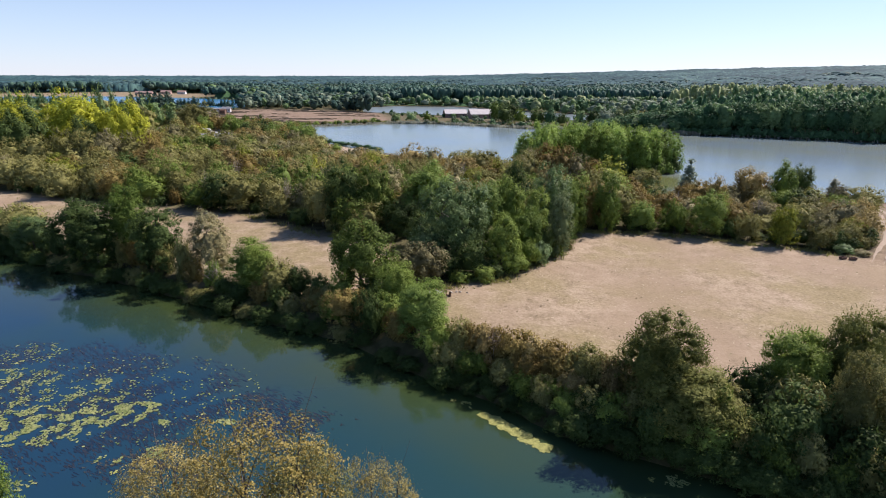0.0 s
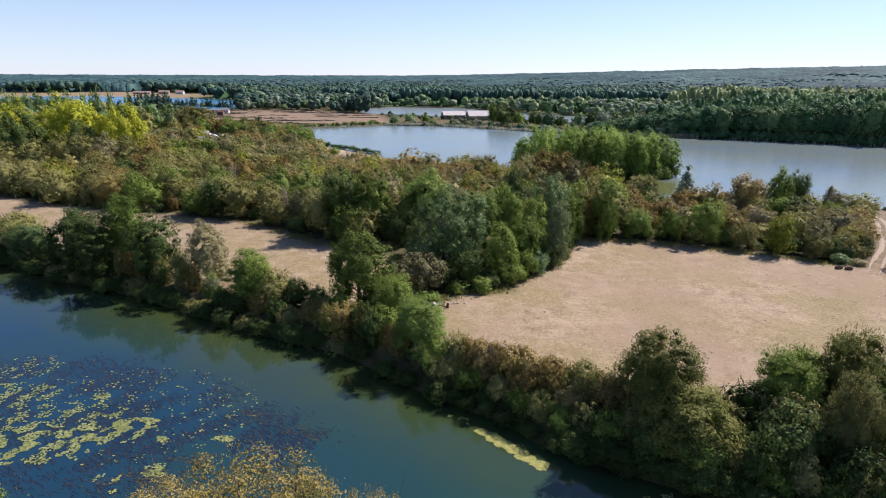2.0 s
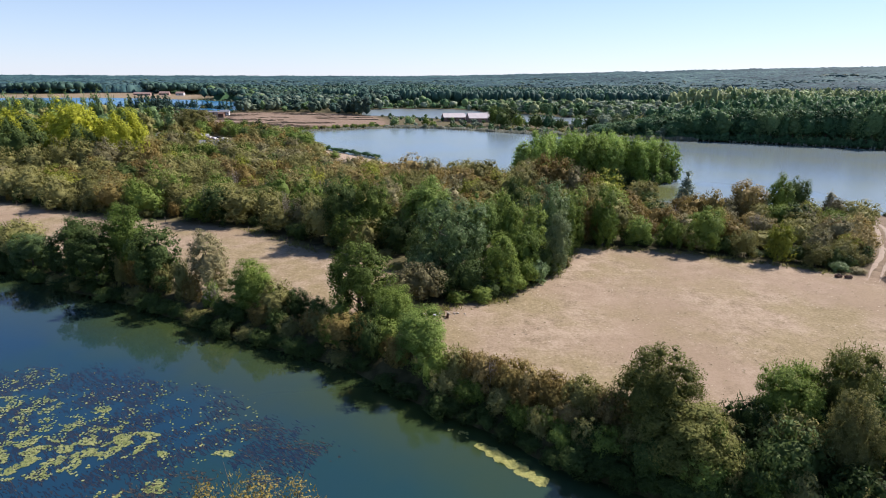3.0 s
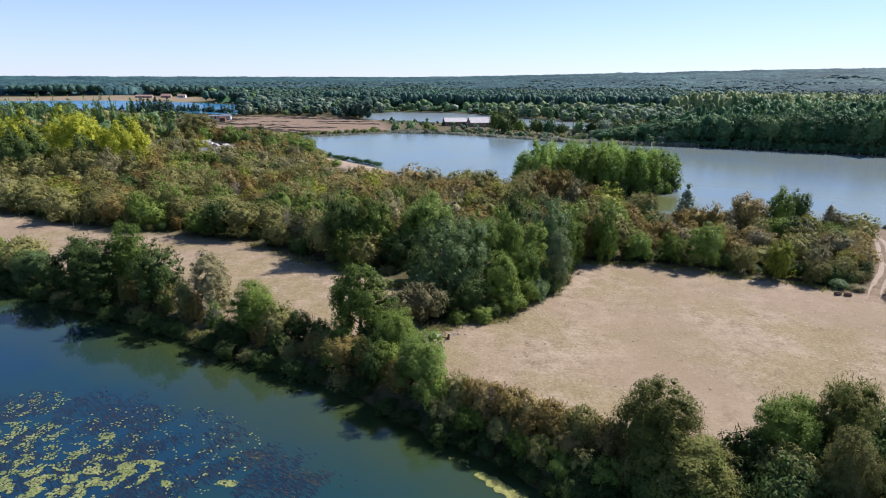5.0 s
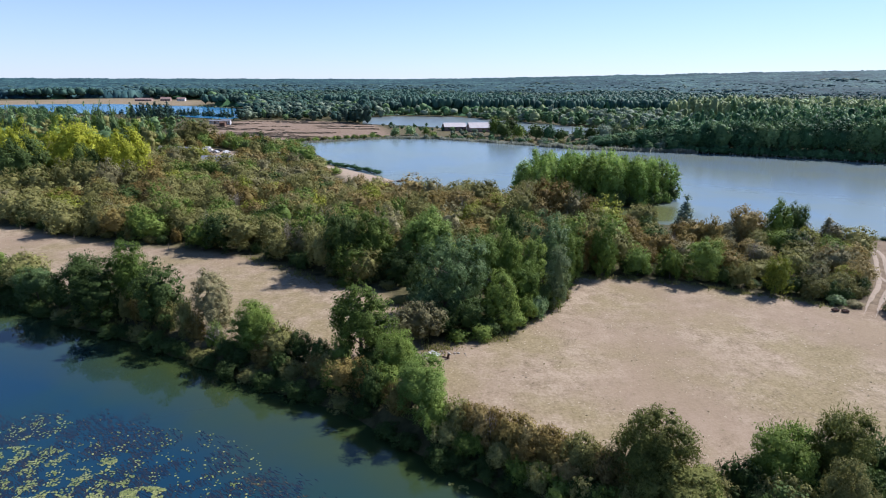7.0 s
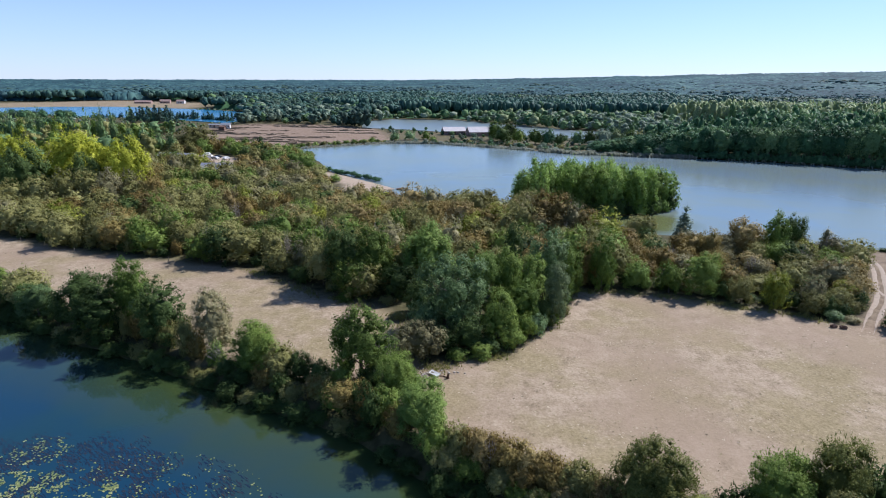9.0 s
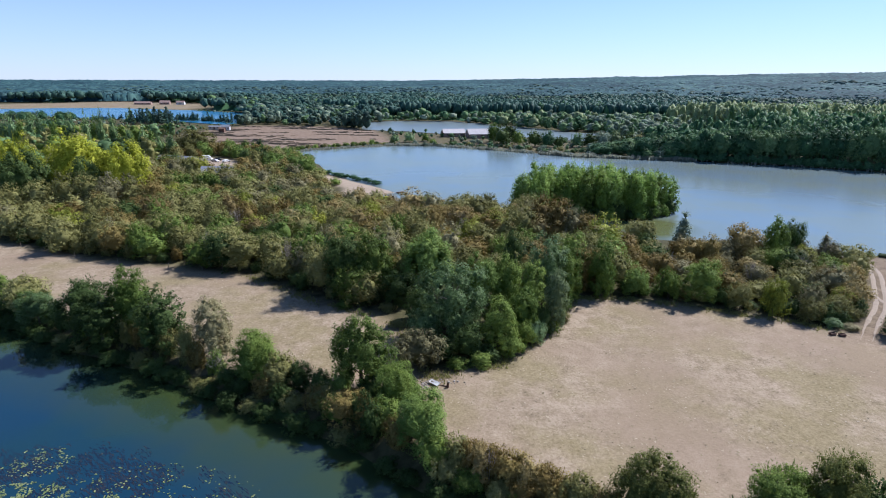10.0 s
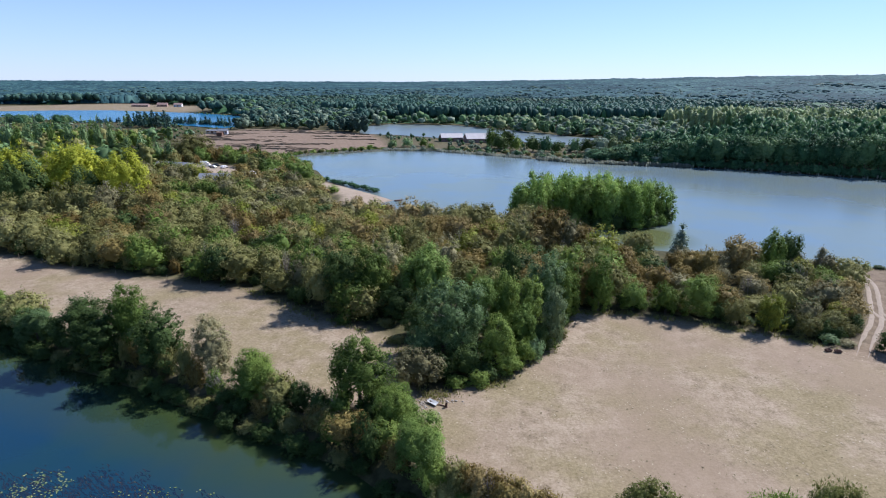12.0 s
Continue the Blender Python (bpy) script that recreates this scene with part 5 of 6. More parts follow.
fringe = Geo()
EDGE = MEADOW[4:20]
edge_len = np.concatenate([[0], np.cumsum(np.hypot(*np.diff(EDGE, axis=0).T))])
ft = rng.uniform(0, edge_len[-1], 9000)
fx, fy = np.interp(ft, edge_len, EDGE[:, 0]) + rng.normal(0, 0.8, 9000), np.interp(ft, edge_len, EDGE[:, 1]) + rng.normal(0, 0.8, 9000)
ok = wave(fx, fy, 9, 3.0) > rng.uniform(-0.5, 0.5, 9000)
fx, fy = fx[ok], fy[ok]
fz, n = land(fx, fy), len(fx)
fa, fh, fw = rng.uniform(0, 6.28, n), rng.uniform(0.15, 0.55, n), rng.uniform(0.05, 0.16, n)
lean = rng.normal(0, 0.12, (2, n))
blade = np.stack([np.stack([fx - np.cos(fa) * fw, fy - np.sin(fa) * fw, fz - 0.02], axis=1), np.stack([fx + np.cos(fa) * fw, fy + np.sin(fa) * fw, fz - 0.02], axis=1), np.stack([fx + lean[0], fy + lean[1], fz + fh], axis=1)], axis=1)
fringe.add(blade.reshape(-1, 3), np.arange(n * 3).reshape(n, 3))
tagged(new("rough_grass", fringe.mesh("rough_grass", LEAF["olive"])), "rough olive-green grass along the copse's edge", "grass", kind="stuff")

# ---- track, rubble and small things of the meadow ----
M_DUST = plain_mat("pale_trodden_earth", (0.225, 0.178, 0.128), (0.325, 0.262, 0.195), 1.2, 0.95, 0.3)
M_STONE = plain_mat("pale_rubble_stone", (0.24, 0.215, 0.18), (0.40, 0.36, 0.31), 2.5, 0.9, 0.5)
M_TIN = plain_mat("weathered_sheet_metal", (0.42, 0.43, 0.42), (0.62, 0.63, 0.61), 2.0, 0.55, 0.1, 0.3)
M_WOODEN = plain_mat("grey_weathered_wood", (0.14, 0.11, 0.085), (0.27, 0.22, 0.17), 4.0, 0.9, 0.3)
M_DARKWOOD = plain_mat("dark_brown_wood", (0.08, 0.045, 0.032), (0.17, 0.10, 0.07), 4.0, 0.85, 0.3)


def smooth_line(points, n):
    pts = np.array(points, dtype=float)
    t = np.linspace(0, len(pts) - 1, n)
    x, y = np.interp(t, np.arange(len(pts)), pts[:, 0]), np.interp(t, np.arange(len(pts)), pts[:, 1])
    for _ in range(4):
        x[1:-1], y[1:-1] = (x[:-2] + 2 * x[1:-1] + x[2:]) / 4, (y[:-2] + 2 * y[1:-1] + y[2:]) / 4
    return x, y


def rut(geo, points, shift, width):
    x, y = smooth_line(points, 60)
    d = unit(np.stack([np.gradient(x), np.gradient(y)], axis=1))
    n = np.stack([-d[:, 1], d[:, 0]], axis=1)
    wob = 0.15 * wave(x, y, 6, 3.0)
    rows = []
    for off, dz in ((-0.5, -0.02), (-0.34, 0.05), (0.0, 0.035), (0.34, 0.05), (0.5, -0.02)):
        o = shift + wob + off * width * (1 + 0.25 * wave(x, y, 4, 1.0)) * np.clip(0.05 + np.arange(60) / 14, 0, 1)
        px, py = x + n[:, 0] * o, y + n[:, 1] * o
        rows.append(np.stack([px, py, land(px, py) + dz], axis=1))
    k = len(x)
    geo.add(np.concatenate(rows), [(r * k + i, r * k + i + 1, (r + 1) * k + i + 1, (r + 1) * k + i) for r in range(4) for i in range(k - 1)])


track = tagged(new("dirt_track"), "pale two-rut dirt track climbing past the shrubs", "track", kind="structure")
ROUTE = [(74.4, 92.6), (78.8, 97.8), (82.4, 101.8), (86.2, 105.6), (90.4, 110.8), (93.8, 115.8), (98.0, 122), (103.6, 130.6), (106.2, 137), (106.6, 141), (105, 145)]
for shift in (-0.85, 0.85):
    geo = Geo()
    rut(geo, ROUTE, shift, 1.0)
    part("rut", geo.mesh("rut", M_DUST, smooth=True), track)
for shift in (-0.85, 0.85):
    geo = Geo()
    rut(geo, [(95.0, 117.6), (92.6, 113.8), (92.0, 110.6), (94.6, 108.6), (101, 108), (113, 110.5)], shift, 1.0)
    part("rut", geo.mesh("rut", M_DUST, smooth=True), track)


def box_mesh(name, size, material, taper=1.0, bevel=0.03):
    bm = bmesh.new()
    bmesh.ops.create_cube(bm, size=1.0)
    for v in bm.verts:
        k = taper if v.co.z > 0 else 1.0
        v.co = Vector((v.co.x * size[0] * k, v.co.y * size[1] * k, (v.co.z + 0.5) * size[2]))
    bmesh.ops.bevel(bm, geom=bm.edges[:], offset=bevel, segments=1, affect="EDGES")
    me = bpy.data.meshes.new(name)
    bm.to_mesh(me)
    bm.free()
    me.materials.append(material)
    return me


def stone_mesh(material):
    geo = Geo()
    blob(geo, rng, (0, 0, 0.3), (0.5, 0.4, 0.32), 7, 5, 0.22)
    return geo.mesh("stone", material)


def trough(x, y, turn):
    """A low wooden feeding box on runners."""
    base = tagged(new("feed_trough"), "low dark wooden feed trough on the dry meadow", "trough", "troughs by the track")
    base.matrix_basis = pose(x, y, float(land(x, y)), 0, 0, turn) @ Matrix.Scale(0.62, 4)
    for k, (sx, sy, px, py) in enumerate(((1.7, 0.1, 0, -0.5), (1.7, 0.1, 0, 0.5), (0.1, 1.0, -0.8, 0), (0.1, 1.0, 0.8, 0))):
        part("board", box_mesh("board", (sx, sy, 0.55), M_DARKWOOD, 1.0, 0.01), base).location = (px, py, 0.18)
    part("bottom", box_mesh("bottom", (1.6, 0.96, 0.06), M_DARKWOOD, 1.0, 0.01), base).location = (0, 0, 0.2)
    for px in (-0.6, 0.6):
        part("runner", box_mesh("runner", (0.12, 1.2, 0.2), M_DARKWOOD, 1.0, 0.01), base).location = (px, 0, 0)


trough(69.9, 94.9, 12)
trough(71.4, 94.5, -8)


def post(x, y, h):
    base = tagged(new("fence_post"), "grey weathered wooden fence post by the meadow", "post", "fence posts")
    base.matrix_basis = pose(x, y, float(land(x, y)) - 0.05, rng.uniform(-3, 3), rng.uniform(-3, 3), rng.uniform(0, 90))
    geo = Geo()
    tube(geo, [(0, 0, 0), (0, 0, h * 0.5), (0, 0, h)], [0.07, 0.065, 0.055], 6)
    part("shaft", geo.mesh("shaft", M_WOODEN), base)
    part("cap", box_mesh("cap", (0.09, 0.09, 0.05), M_WOODEN, 0.6, 0.01), base).location = (0, 0, h - 0.02)


for x, y in ((-112, 141), (-104, 138.5), (-93, 133.6), (-80, 129.8), (-66, 126.6), (-57, 124.3), (-44, 119.5), (-33, 111.3), (-26, 105.6)):
    post(x, y, 1.3)

# rubble heap with a sheet of metal, by the copse
skiff = tagged(new("metal_sheet"), "bent grey metal sheet lying on rubble", "metal sheet")
skiff.matrix_basis = pose(-1.5, 75.4, float(land(-1.5, 75.4)) + 0.35, 14, 10, -38) @ Matrix.Scale(0.75, 4)
geo = Geo()
xs = np.linspace(-1.1, 1.1, 8)
top = [(x, y, 0.16 * abs(y) + 0.12 * math.sin(x * 2)) for y in (-0.5, 0.0, 0.5) for x in xs]
geo.add(np.array(top), [(r * 8 + i, r * 8 + i + 1, (r + 1) * 8 + i + 1, (r + 1) * 8 + i) for r in range(2) for i in range(7)])
geo.add(np.array(top) - (0, 0, 0.03), [(r * 8 + i, (r + 1) * 8 + i, (r + 1) * 8 + i + 1, r * 8 + i + 1) for r in range(2) for i in range(7)])
part("sheet", geo.mesh("sheet", M_TIN), skiff)
part("support", box_mesh("support", (1.6, 0.3, 0.4), M_WOODEN), skiff).location = (0, 0, -0.42)
for k in range(96):
    x, y = (-3.4 + rng.normal() * 1.5, 75.0 + rng.normal() * 1.0) if k < 80 else (1.6 + rng.normal() * 1.6, 76.2 + rng.normal() * 0.5)
    ob = tagged(new("rubble_stone", stone_mesh(M_STONE)), "pale broken stone on the rubble heap", "stone", "rubble stones")
    r = rng.uniform(0.1, 0.36)
    ob.matrix_basis = pose(x, y, float(land(x, y)) - 0.04, 0, 0, rng.uniform(0, 360)) @ Matrix.Diagonal((r * 1.5, r * 1.2, r, 1))
log = tagged(new("log"), "short dark tree stump with a fallen branch", "stump")
log.matrix_basis = pose(0.5, 74.6, float(land(0.5, 74.6)) - 0.05)
geo = Geo()
tube(geo, [(0, 0, 0), (0, 0, 0.35), (0.05, 0, 0.7)], [0.26, 0.2, 0.17], 8)
part("stump", geo.mesh("stump", M_DARKWOOD), log)
geo = Geo()
tube(geo, [(-0.1, 0.2, 0.12), (-0.9, 0.5, 0.16), (-1.6, 0.6, 0.1)], [0.1, 0.08, 0.03], 6)
part("branch", geo.mesh("branch", M_DARKWOOD), log)
for x, y, h, r in ((-34.8, 78.2, 5.2, 2.2), (26.5, 49.2, 4.2, 1.0), (5.2, 54.0, 6.6, 1.3), (-6, 72.6, 4.0, 1.8), (-76, 134.5, 5.0, 2.0), (-58, 131, 11.0, 2.6), (-30, 122, 11.5, 2.6), (-38, 128, 10.5, 2.4), (-88, 142, 10.5, 2.6), (-18, 138, 11.0, 2.6), (4, 150, 10.6, 2.6), (30, 140, 9.6, 2.4), (-62, 160, 10.8, 2.8), (52, 126, 8.4, 2.2), (68, 120, 8.0, 2.4), (84, 128, 8.2, 2.4), (95, 137, 8.6, 1.8), (-12, 165, 10.6, 2.6), (-48, 150, 10.8, 2.6)):
    base = tagged(new("bare_shrub"), "leafless pale grey dead shrub", "shrub", "dead shrubs")
    base.matrix_basis = pose(x, y, float(land(x, y)) - 0.1)
    part("bare_crown", twiggy(rng, h - 1.6, r, 34).mesh("bare_crown", M_TWIG), base)


# ---- reeds along the lake ----
reeds = Geo()


def reed_line(points, count, depth, lo, hi):
    pts = np.array(points, dtype=float)
    seg = np.concatenate([[0], np.cumsum(np.hypot(*np.diff(pts, axis=0).T))])
    for _ in range(count):
        t = rng.uniform(0, seg[-1])
        x = float(np.interp(t, seg, pts[:, 0])) + rng.normal() * depth * 0.4
        y = float(np.interp(t, seg, pts[:, 1])) + rng.normal() * depth
        z, h = max(1.45, float(land(x, y))), rng.uniform(lo, hi) * (0.75 + 0.35 * float(wave(x, y, 15)))
        for k in range(3):
            a, w = rng.uniform(0, 3.14), rng.uniform(0.12, 0.34)
            c, q = math.cos(a) * w, math.sin(a) * w
            lx, ly = rng.normal() * 0.3, rng.normal() * 0.3
            reeds.add([(x - c, y - q, z - 0.1), (x + c, y + q, z - 0.1), (x + c * 0.8 + lx, y + q * 0.8 + ly, z + h), (x - c * 0.8 + lx, y - q * 0.8 + ly, z + h * 0.85)], [(0, 1, 2, 3)])


reed_line([(58, 361), (76, 350), (106, 343), (145, 335)], 1500, 1.6, 1.4, 3.0)
reed_line([(-44, 398), (-9, 399), (26, 381), (54, 364)], 900, 1.4, 1.0, 2.4)
reed_line([(145, 335), (188, 320), (232, 299)], 70, 1.6, 0.8, 2.2)
reed_line([(-104, 339), (-91, 364), (-72, 378), (-44, 398)], 420, 1.8, 0.6, 1.6)
tagged(new("reed_bed", reeds.mesh("reed_bed", M_REED)), "pale grey-green reeds along the lake's far shore", "reeds", kind="stuff")

# ---- buildings and vehicles in the distance ----
M_WALL = plain_mat("cream_plaster", (0.52, 0.44, 0.34), (0.62, 0.54, 0.43), 0.8, 0.9)
M_BRICK = plain_mat("red_brick_wall", (0.24, 0.16, 0.135), (0.33, 0.23, 0.195), 0.8, 0.9)
M_TILE = plain_mat("orange_clay_tiles", (0.22, 0.15, 0.125), (0.31, 0.22, 0.19), 0.6, 0.85)
M_WHITE = plain_mat("white_roof_sheet", (0.50, 0.51, 0.52), (0.6, 0.61, 0.62), 0.5, 0.5)
M_PALEROOF = plain_mat("pale_mauve_roof_sheet", (0.46, 0.43, 0.42), (0.57, 0.54, 0.53), 0.5, 0.9)
M_GREYROOF = plain_mat("grey_roof_sheet", (0.14, 0.155, 0.18), (0.2, 0.215, 0.24), 0.5, 0.85)
M_GLASS = plain_mat("dark_window_glass", (0.015, 0.02, 0.025), (0.03, 0.035, 0.04), 1.0, 0.08)
M_TYRE = plain_mat("black_tyre_rubber", (0.015, 0.015, 0.015), (0.03, 0.03, 0.03), 4.0, 0.9)
M_PAINT = {"white": plain_mat("white_car_paint", (0.72, 0.72, 0.72), (0.8, 0.8, 0.8), 0.5, 0.3), "dark": plain_mat("dark_car_paint", (0.02, 0.025, 0.035), (0.03, 0.035, 0.05), 0.5, 0.25), "silver": plain_mat("silver_car_paint", (0.42, 0.43, 0.45), (0.5, 0.51, 0.53), 0.5, 0.3, 0, 0.4)}


def house(name, label, x, y, turn, w, d, h, rise, wall_m, roof_m, openings):
    """A gabled building: thick walls, two roof slopes, a door and windows."""
    base = tagged(new(name), label, "building", "buildings in the distance")
    base.matrix_basis = pose(x, y, float(land(x, y)) + 0.3, 0, 0, turn)
    geo = Geo()
    hw, hd = w / 2, d / 2
    v = [(-hw, -hd, -2), (hw, -hd, -2), (hw, hd, -2), (-hw, hd, -2), (-hw, -hd, h), (hw, -hd, h), (hw, hd, h), (-hw, hd, h), (-hw, 0, h + rise), (hw, 0, h + rise)]
    geo.add(v, [(0, 1, 5, 4), (2, 3, 7, 6), (1, 2, 6, 5), (3, 0, 4, 7)])
    geo.f.append(np.array([(5, 6, 9), (7, 4, 8)]))
    wall = geo.mesh("wall", wall_m)
    wall.shade_flat()
    part("wall", wall, base)
    for side in (-1, 1):
        geo = Geo()
        e, t = 0.45, 0.16
        low, zlow = side * (hd + e), h - rise * e / hd + 0.05
        a = [(-hw - e, low, zlow), (hw + e, low, zlow), (hw + e, 0, h + rise + 0.05), (-hw - e, 0, h + rise + 0.05)]
        geo.add(a + [(p[0], p[1], p[2] + t) for p in a], [(0, 1, 2, 3), (4, 5, 6, 7), (0, 1, 5, 4), (1, 2, 6, 5), (2, 3, 7, 6), (3, 0, 4, 7)])
        roof = geo.mesh("roof", roof_m)
        roof.shade_flat()
        part("roof", roof, base)
    for k in range(openings):
        px = -hw + w * (k + 0.5) / openings
        if k == openings // 2:
            part("door", box_mesh("door", (1.6, 0.12, 2.2), M_DARKWOOD, 1.0, 0.02), base).location = (px, -hd, 0.1)
        else:
            win = part("window", box_mesh("window", (1.2, 0.12, 1.2), M_WHITE, 1.0, 0.02), base)
            win.location = (px, -hd, 1.1)
            part("pane", box_mesh("pane", (1.0, 0.06, 1.0), M_GLASS, 1.0, 0.01), win).location = (0, -0.05, 0.1)


house("lakeside_barn", "long pale-roofed barn beside the pond", 25, 463, 14, 22, 11, 3.2, 3.6, M_BRICK, M_PALEROOF, 5)
house("lakeside_barn", "low brick shed with a pale roof beside the pond", 3, 469, 14, 18, 9, 3.0, 2.8, M_BRICK, M_PALEROOF, 3)
house("boathouse", "small white boathouse by the quarry lake", -197, 500, 10, 7, 5, 3.0, 1.4, M_WHITE, M_GREYROOF, 3)
house("shed", "small dark brown shed by the bare field", -194, 484, 0, 4.5, 4, 2.4, 1.0, M_DARKWOOD, M_DARKWOOD, 1)
house("workshop", "low grey workshop beside the quarry lake", -209, 506, 4, 10, 5, 2.4, 0.8, M_WALL, M_GREYROOF, 3)
house("farm_barn", "long red-roofed farm barn behind the field", -522, 975, 6, 27, 9, 2.4, 2.2, M_BRICK, M_TILE, 5)
house("farmhouse", "white-walled farmhouse with a red roof", -466, 992, 6, 13, 8, 3.4, 2.4, M_WHITE, M_TILE, 5)
house("farm_barn", "red-roofed farm barn behind the field", -492, 990, 10, 16, 9, 3.0, 3.0, M_BRICK, M_TILE, 3)
house("cottage", "distant cottage with a red roof", -738, 905, 10, 16, 10, 5.0, 3.0, M_WHITE, M_TILE, 3)
house("storehouse", "grey-roofed store house among the trees", -104, 250, 8, 12, 9, 3.6, 1.8, M_WALL, M_GREYROOF, 3)
house("storehouse", "long grey-roofed store house among the trees", -141, 291, -12, 20, 7, 3.0, 1.3, M_WALL, M_GREYROOF, 4)
house("garage", "small grey-roofed garage near the lake", -85.5, 281, 5, 6, 5, 2.4, 0.9, M_WALL, M_GREYROOF, 2)
house("cottage", "pale cottage among the grove trees", -232, 385, 14, 11, 7, 5.2, 1.6, M_WALL, M_GREYROOF, 3)


def vehicle(x, y, turn, paint, van, label):
    base = tagged(new("van" if van else "car"), label, "van" if van else "car", "vehicles in the yard")
    base.matrix_basis = pose(x, y, float(land(x, y)), 0, 0, turn)
    long, h = (5.4, 2.3) if van else (4.3, 1.45)
    prof = [(-long / 2, 0.35), (long / 2, 0.35), (long / 2, 0.85), (long / 2 - 0.9, 1.0), (long / 2 - 1.5, h), (-long / 2 + (0.1 if van else 0.8), h), (-long / 2, h * 0.62)]
    bm = bmesh.new()
    left = [bm.verts.new((a, -0.88, b)) for a, b in prof]
    right = [bm.verts.new((a, 0.88, b)) for a, b in prof]
    bm.faces.new(left)
    bm.faces.new(right[::-1])
    for i in range(len(prof)):
        j = (i + 1) % len(prof)
        bm.faces.new((left[j], left[i], right[i], right[j]))
    bmesh.ops.recalc_face_normals(bm, faces=bm.faces[:])
    bmesh.ops.bevel(bm, geom=bm.edges[:], offset=0.07, segments=1, affect="EDGES")
    me = bpy.data.meshes.new("body")
    bm.to_mesh(me)
    bm.free()
    me.materials.append(M_PAINT[paint])
    part("body", me, base)
    part("window", box_mesh("window", (0.9 if van else 2.0, 1.8, 0.42), M_GLASS, 0.94, 0.03), base).location = (long / 2 - 1.75 if van else -0.25, 0, h - 0.56)
    for px in (-long * 0.3, long * 0.31):
        for py in (-0.84, 0.84):
            geo = Geo()
            tube(geo, [(0, -0.1, 0), (0, -0.09, 0), (0, 0.09, 0), (0, 0.1, 0)], [0.0, 0.33, 0.33, 0.0], 12)
            wheel = part("wheel", geo.mesh("wheel", M_TYRE), base)
            wheel.location = (px, py, 0.33)


for x, y, turn, paint, van, label in ((-132, 307, 20, "white", True, "white delivery van parked in the yard"), (-127, 304.5, -30, "silver", False, "silver car parked in the yard"), (-128, 310, 10, "dark", False, "dark car parked in the yard"),
                                      (-121, 304, 70, "white", False, "white car parked in the yard"), (-135, 313, 0, "white", True, "white camper van parked in the yard"), (-98, 280.5, 20, "white", True, "white van beside the red-leaved shrub")):
    vehicle(x, y, turn, paint, van, label)
plant("far_bush", "rust", "yard_shrub", "reddish brown shrub beside the yard", -104, 284, 7.5, 4.5, "yard shrubs")
for x, y, top, r in ((-138, 281, 9, 4), (-127, 277, 8, 3.5), (-118, 268, 7, 3.4), (-97, 270, 6.5, 3.6), (-113, 318, 8, 5), (-122, 326, 9, 5), (-106, 308, 8, 4.5), (-128, 334, 8, 5)):
    plant("wood_tree", "green" if top > 7 else "olive", "yard_tree", "green tree around the gravel yard", x, y, top, r, "trees round the yard")
plant("big", "olive", "oak_tree", "broad dull olive-green oak beside the yard", -152, 338, 17.5, 12.5, "trees round the yard")
boat = tagged(new("rowing_boat"), "small dark rowing boat moored at the spit", "boat")
boat.matrix_basis = pose(-19.5, 224.5, 1.46, 0, 0, 30)
geo = Geo()
ring = [(math.copysign(abs(math.cos(a)) ** 0.7, math.cos(a)) * 2.0, math.sin(a) * 0.75) for a in np.arange(12) * math.pi / 6]
geo.add([(x * 0.8, y * 0.6, 0) for x, y in ring] + [(x, y, 0.5) for x, y in ring] + [(x * 0.92, y * 0.86, 0.48) for x, y in ring] + [(x * 0.78, y * 0.56, 0.1) for x, y in ring],
        [(r * 12 + i, r * 12 + (i + 1) % 12, (r + 1) * 12 + (i + 1) % 12, (r + 1) * 12 + i) for r in range(3) for i in range(12)])
geo.f.append(np.array([tuple(range(11, -1, -1)), tuple(range(36, 48))]))
part("hull", geo.mesh("hull", M_DARKWOOD), boat)
for px in (-0.7, 0.6):
    part("bench", box_mesh("bench", (0.25, 1.2, 0.05), M_DARKWOOD, 1.0, 0.01), boat).location = (px, 0, 0.35)
YARD_WOOD = np.array([(-152, 264), (-128, 262), (-112, 256), (-80, 264), (-68, 296), (-92, 322), (-104, 348), (-152, 348)])
for x, y in zip(*scatter_in(YARD_WOOD, 7.0)):
    if float(inside_distance(np.array([x]), np.array([y]), YARD)[0]) < -2.5 and float(inside_distance(np.array([x]), np.array([y]), LAKE)[0]) < -3:
        tall = rng.uniform(4.4, 7.0) if y < 292 else rng.uniform(5.0, 9.5)
        plant("far_bush", ("green", "olive", "ash", "dark", "rust")[int(rng.integers(5))], "yard_tree", "green tree around the gravel yard", float(x), float(y), 1.7 + tall, rng.uniform(2.8, 4.6), "trees round the yard")
# young conifers on the shore of the quarry lake
for k in range(84):
    a = k / 43 if k < 44 else 0.5 + 0.45 * (k - 44) / 40
    x, y = -405 + 190 * a + rng.uniform(-4, 4), 618 - 30 * a + rng.uniform(-8, 8) + 16 * math.sin(a * 3.1)
    plant("small_pine", "pine", "young_pine", "small dark pine on the quarry shore", x, y, float(land(x, y)) + rng.uniform(3, 10) * (0.6 if a < 0.5 else 1.0), rng.uniform(1.8, 3.4), "young pines of the quarry", max(1.6, float(land(x, y))))
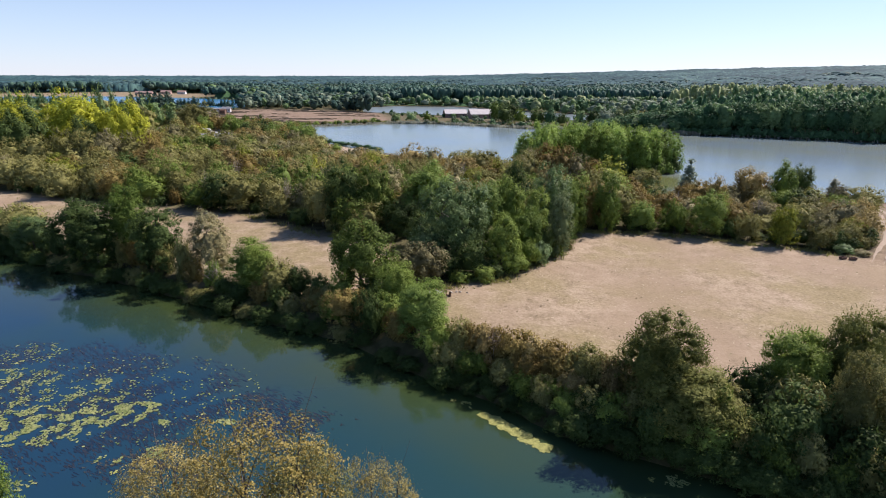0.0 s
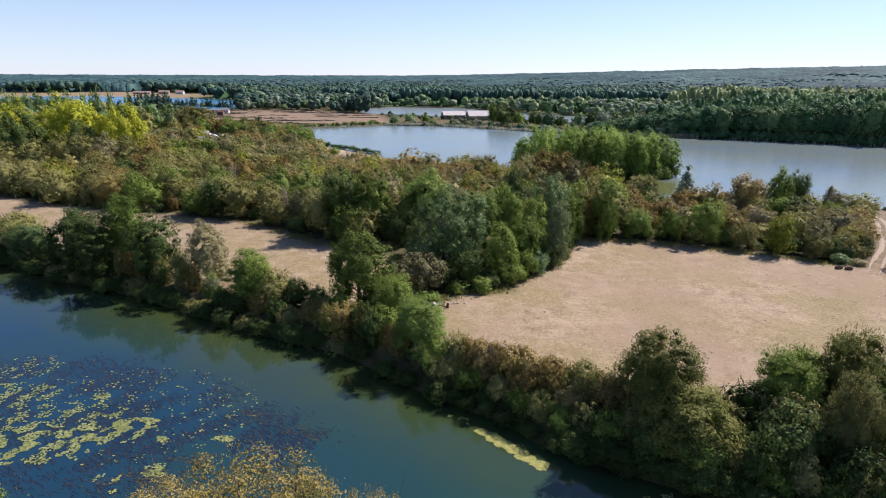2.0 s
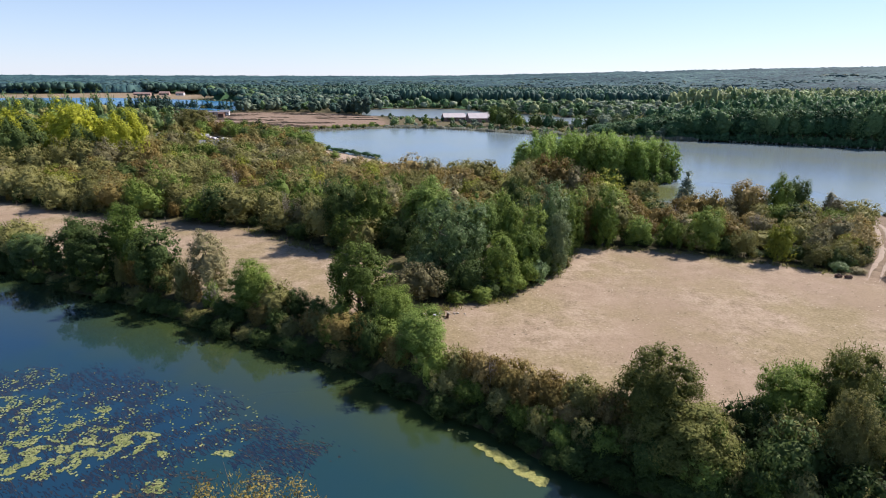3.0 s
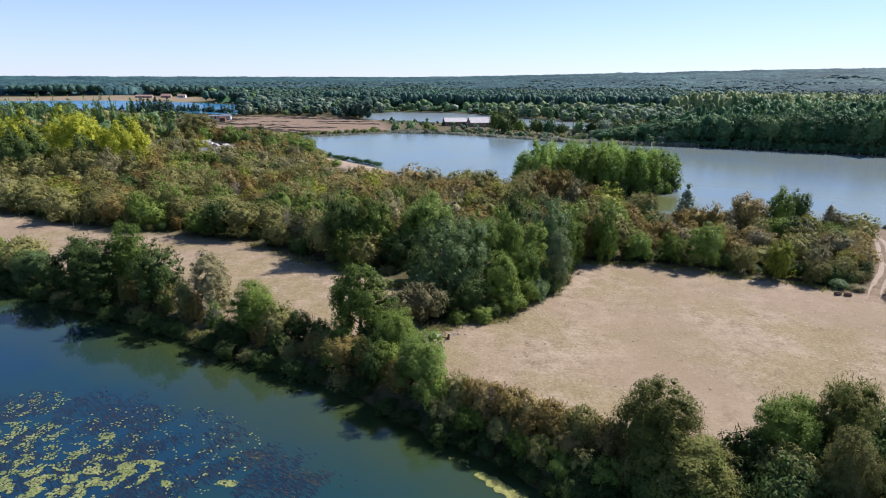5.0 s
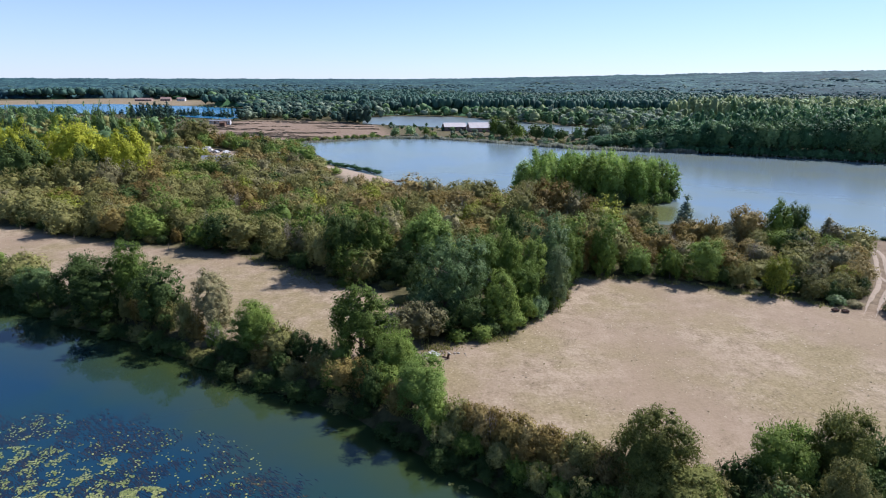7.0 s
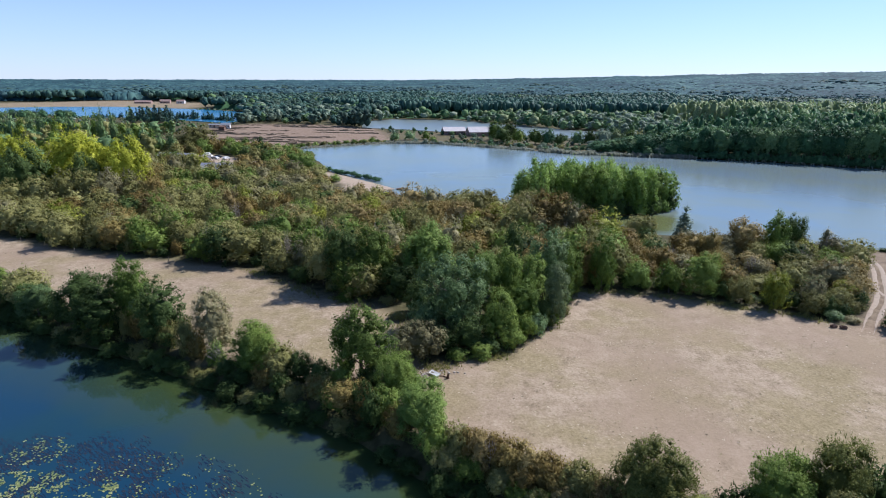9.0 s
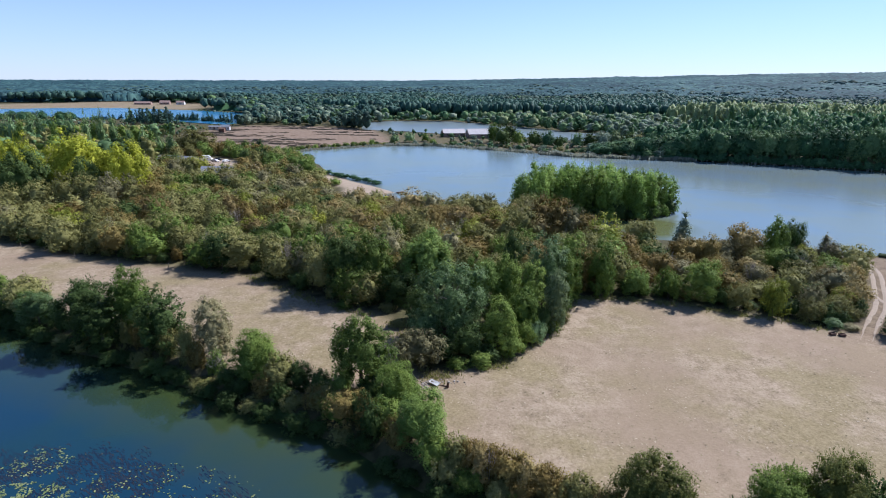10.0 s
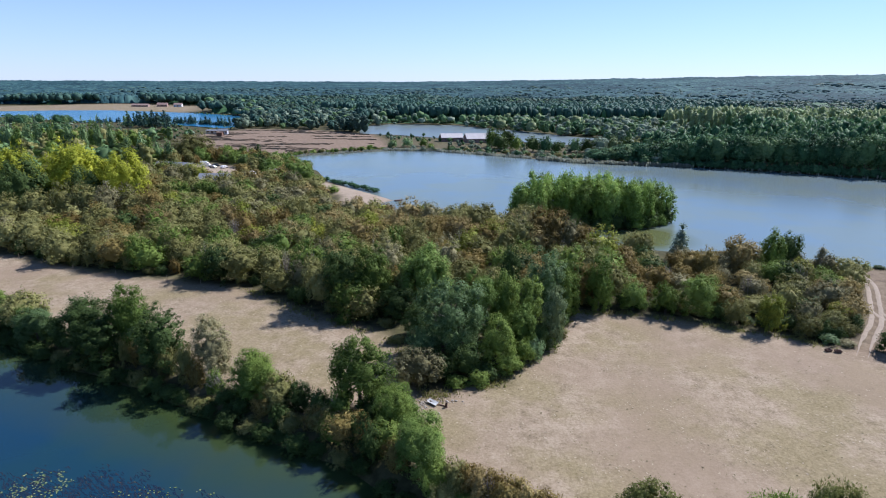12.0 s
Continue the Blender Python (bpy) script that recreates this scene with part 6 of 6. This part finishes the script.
# dark furrows and scrub of the bare field
furrows = Geo()
for k in range(3000):
    x, y = rng.uniform(-205, -50), rng.uniform(365, 555)
    if float(inside_distance(np.array([x]), np.array([y]), BARE)[0]) < 4 or float(wave(x * 0.25, y, 34, 2.0)) < 0.15:
        continue
    h, w, a = rng.uniform(0.15, 0.6), rng.uniform(0.8, 4.2), rng.uniform(-0.3, 0.3)
    z, c, q = float(land(x, y)), math.cos(a) * w, math.sin(a) * w
    furrows.add([(x - c, y - q, z - 0.1), (x + c, y + q, z - 0.1), (x + c * 0.6, y + q * 0.6 + 0.4, z + h), (x - c * 0.6, y - q * 0.6 + 0.4, z + h * 0.8)], [(0, 1, 2, 3)])
tagged(new("dry_weeds", furrows.mesh("dry_weeds", island_mat("dry_brown_weeds", (0.10, 0.08, 0.046), (0.155, 0.115, 0.072), (0.21, 0.165, 0.11), 0.95))), "dark dry weeds in rows on the bare field", "weeds", kind="stuff")
for x0, x1, y0, y1, top, count, kind, leaves in ((-322, -280, 556, 588, 17.0, 30, "small_pine", ("pine", "far_wood", "grove")), (-276, -262, 548, 562, 9.5, 5, "small_pine", ("pine", "far_wood")), (-395, -350, 596, 618, 6.0, 9, "small_pine", ("pine",)),
                                                 (-475, -405, 575, 628, 10.5, 24, "far_bush", ("grove", "far_wood", "forest")), (-372, -330, 470, 500, 11.5, 10, "far_bush", ("olive", "grove", "forest"))):
    for _ in range(count):
        x, y = rng.uniform(x0, x1), rng.uniform(y0, y1)
        tall = top * rng.uniform(0.75, 1.08)
        plant(kind, leaves[int(rng.integers(len(leaves)))], "quarry_tree", "dark tree on the near shore of the quarry lake", x, y, tall, tall * (0.24 if kind == "small_pine" else 0.5), "trees before the quarry lake", min(1.6, float(land(x, y)) - 0.1))
for x, y, top, r, leaf in ((-66, 392, 5, 3, "ash"), (-60, 398, 4.5, 3, "green"), (-55, 402, 5.5, 3.4, "ash"), (-100, 370, 3.4, 2.4, "green"), (-85, 377, 3.6, 2.4, "olive"), (-40, 415, 8, 4, "silver"), (-30, 422, 9, 4.5, "silver"), (-18, 428, 8, 4, "ash"),
                           (37, 404, 16, 7, "dark"), (44, 420, 19, 7.5, "dark"), (33, 426, 17, 6, "ash"), (49, 408, 13, 5, "green"), (60, 402, 13.5, 6.5, "dark"), (69, 401, 14, 6, "forest"), (77, 401, 10, 4, "dark"), (90, 402, 12, 5, "grove"),
                           (99, 402, 13, 5.5, "dark"), (108, 402, 13.5, 5.5, "willow"), (117, 401, 14.5, 5, "pale"), (125, 399, 13, 5, "dark"), (132, 396, 14, 5, "olive"), (140, 393, 15, 6, "pale"), (114, 386, 9, 4, "willow"), (100, 384, 7, 3.4, "grove"), (-12, 408, 6, 3.4, "green"), (2, 405, 5, 3, "dark"), (14, 400, 4.6, 3, "olive")):
    plant("wood_tree" if top > 15 else "far_bush", leaf, "shore_tree", "rounded tree on the dike beyond the lake", x, y, top, r, "trees of the dike")

for k in range(34):
    a = k / 33
    x, y = np.interp(a, [0, 0.3, 0.55, 1], [-109, -95, -75, -44]) + rng.uniform(-1.2, 0.4), np.interp(a, [0, 0.3, 0.55, 1], [342, 368, 382, 403]) + rng.uniform(-0.5, 1.5)
    plant("far_bush", ("ash", "green", "dark", "olive")[k % 4], "shore_shrub", "low green shrub on the lake's grassy margin", float(x), float(y), 1.7 + rng.uniform(1.4, 3.2), rng.uniform(1.6, 2.6), "shrubs of the lake margin", category="shrub")

for k in range(60):
    a = k / 59
    x, y = float(np.interp(a, [0, 0.35, 0.65, 1], [-40, 30, 85, 150])) + rng.uniform(-3, 3), float(np.interp(a, [0, 0.35, 0.65, 1], [402, 386, 358, 344])) + rng.uniform(1.5, 16)
    plant("far_bush", ("willow", "grove", "dark", "forest", "olive")[int(rng.integers(5))], "dike_shrub", "low grey-green shrub on the grassy dike", x, y, 1.7 + rng.uniform(1.2, 3.4), rng.uniform(1.5, 3.0), "shrubs of the dike", category="shrub")
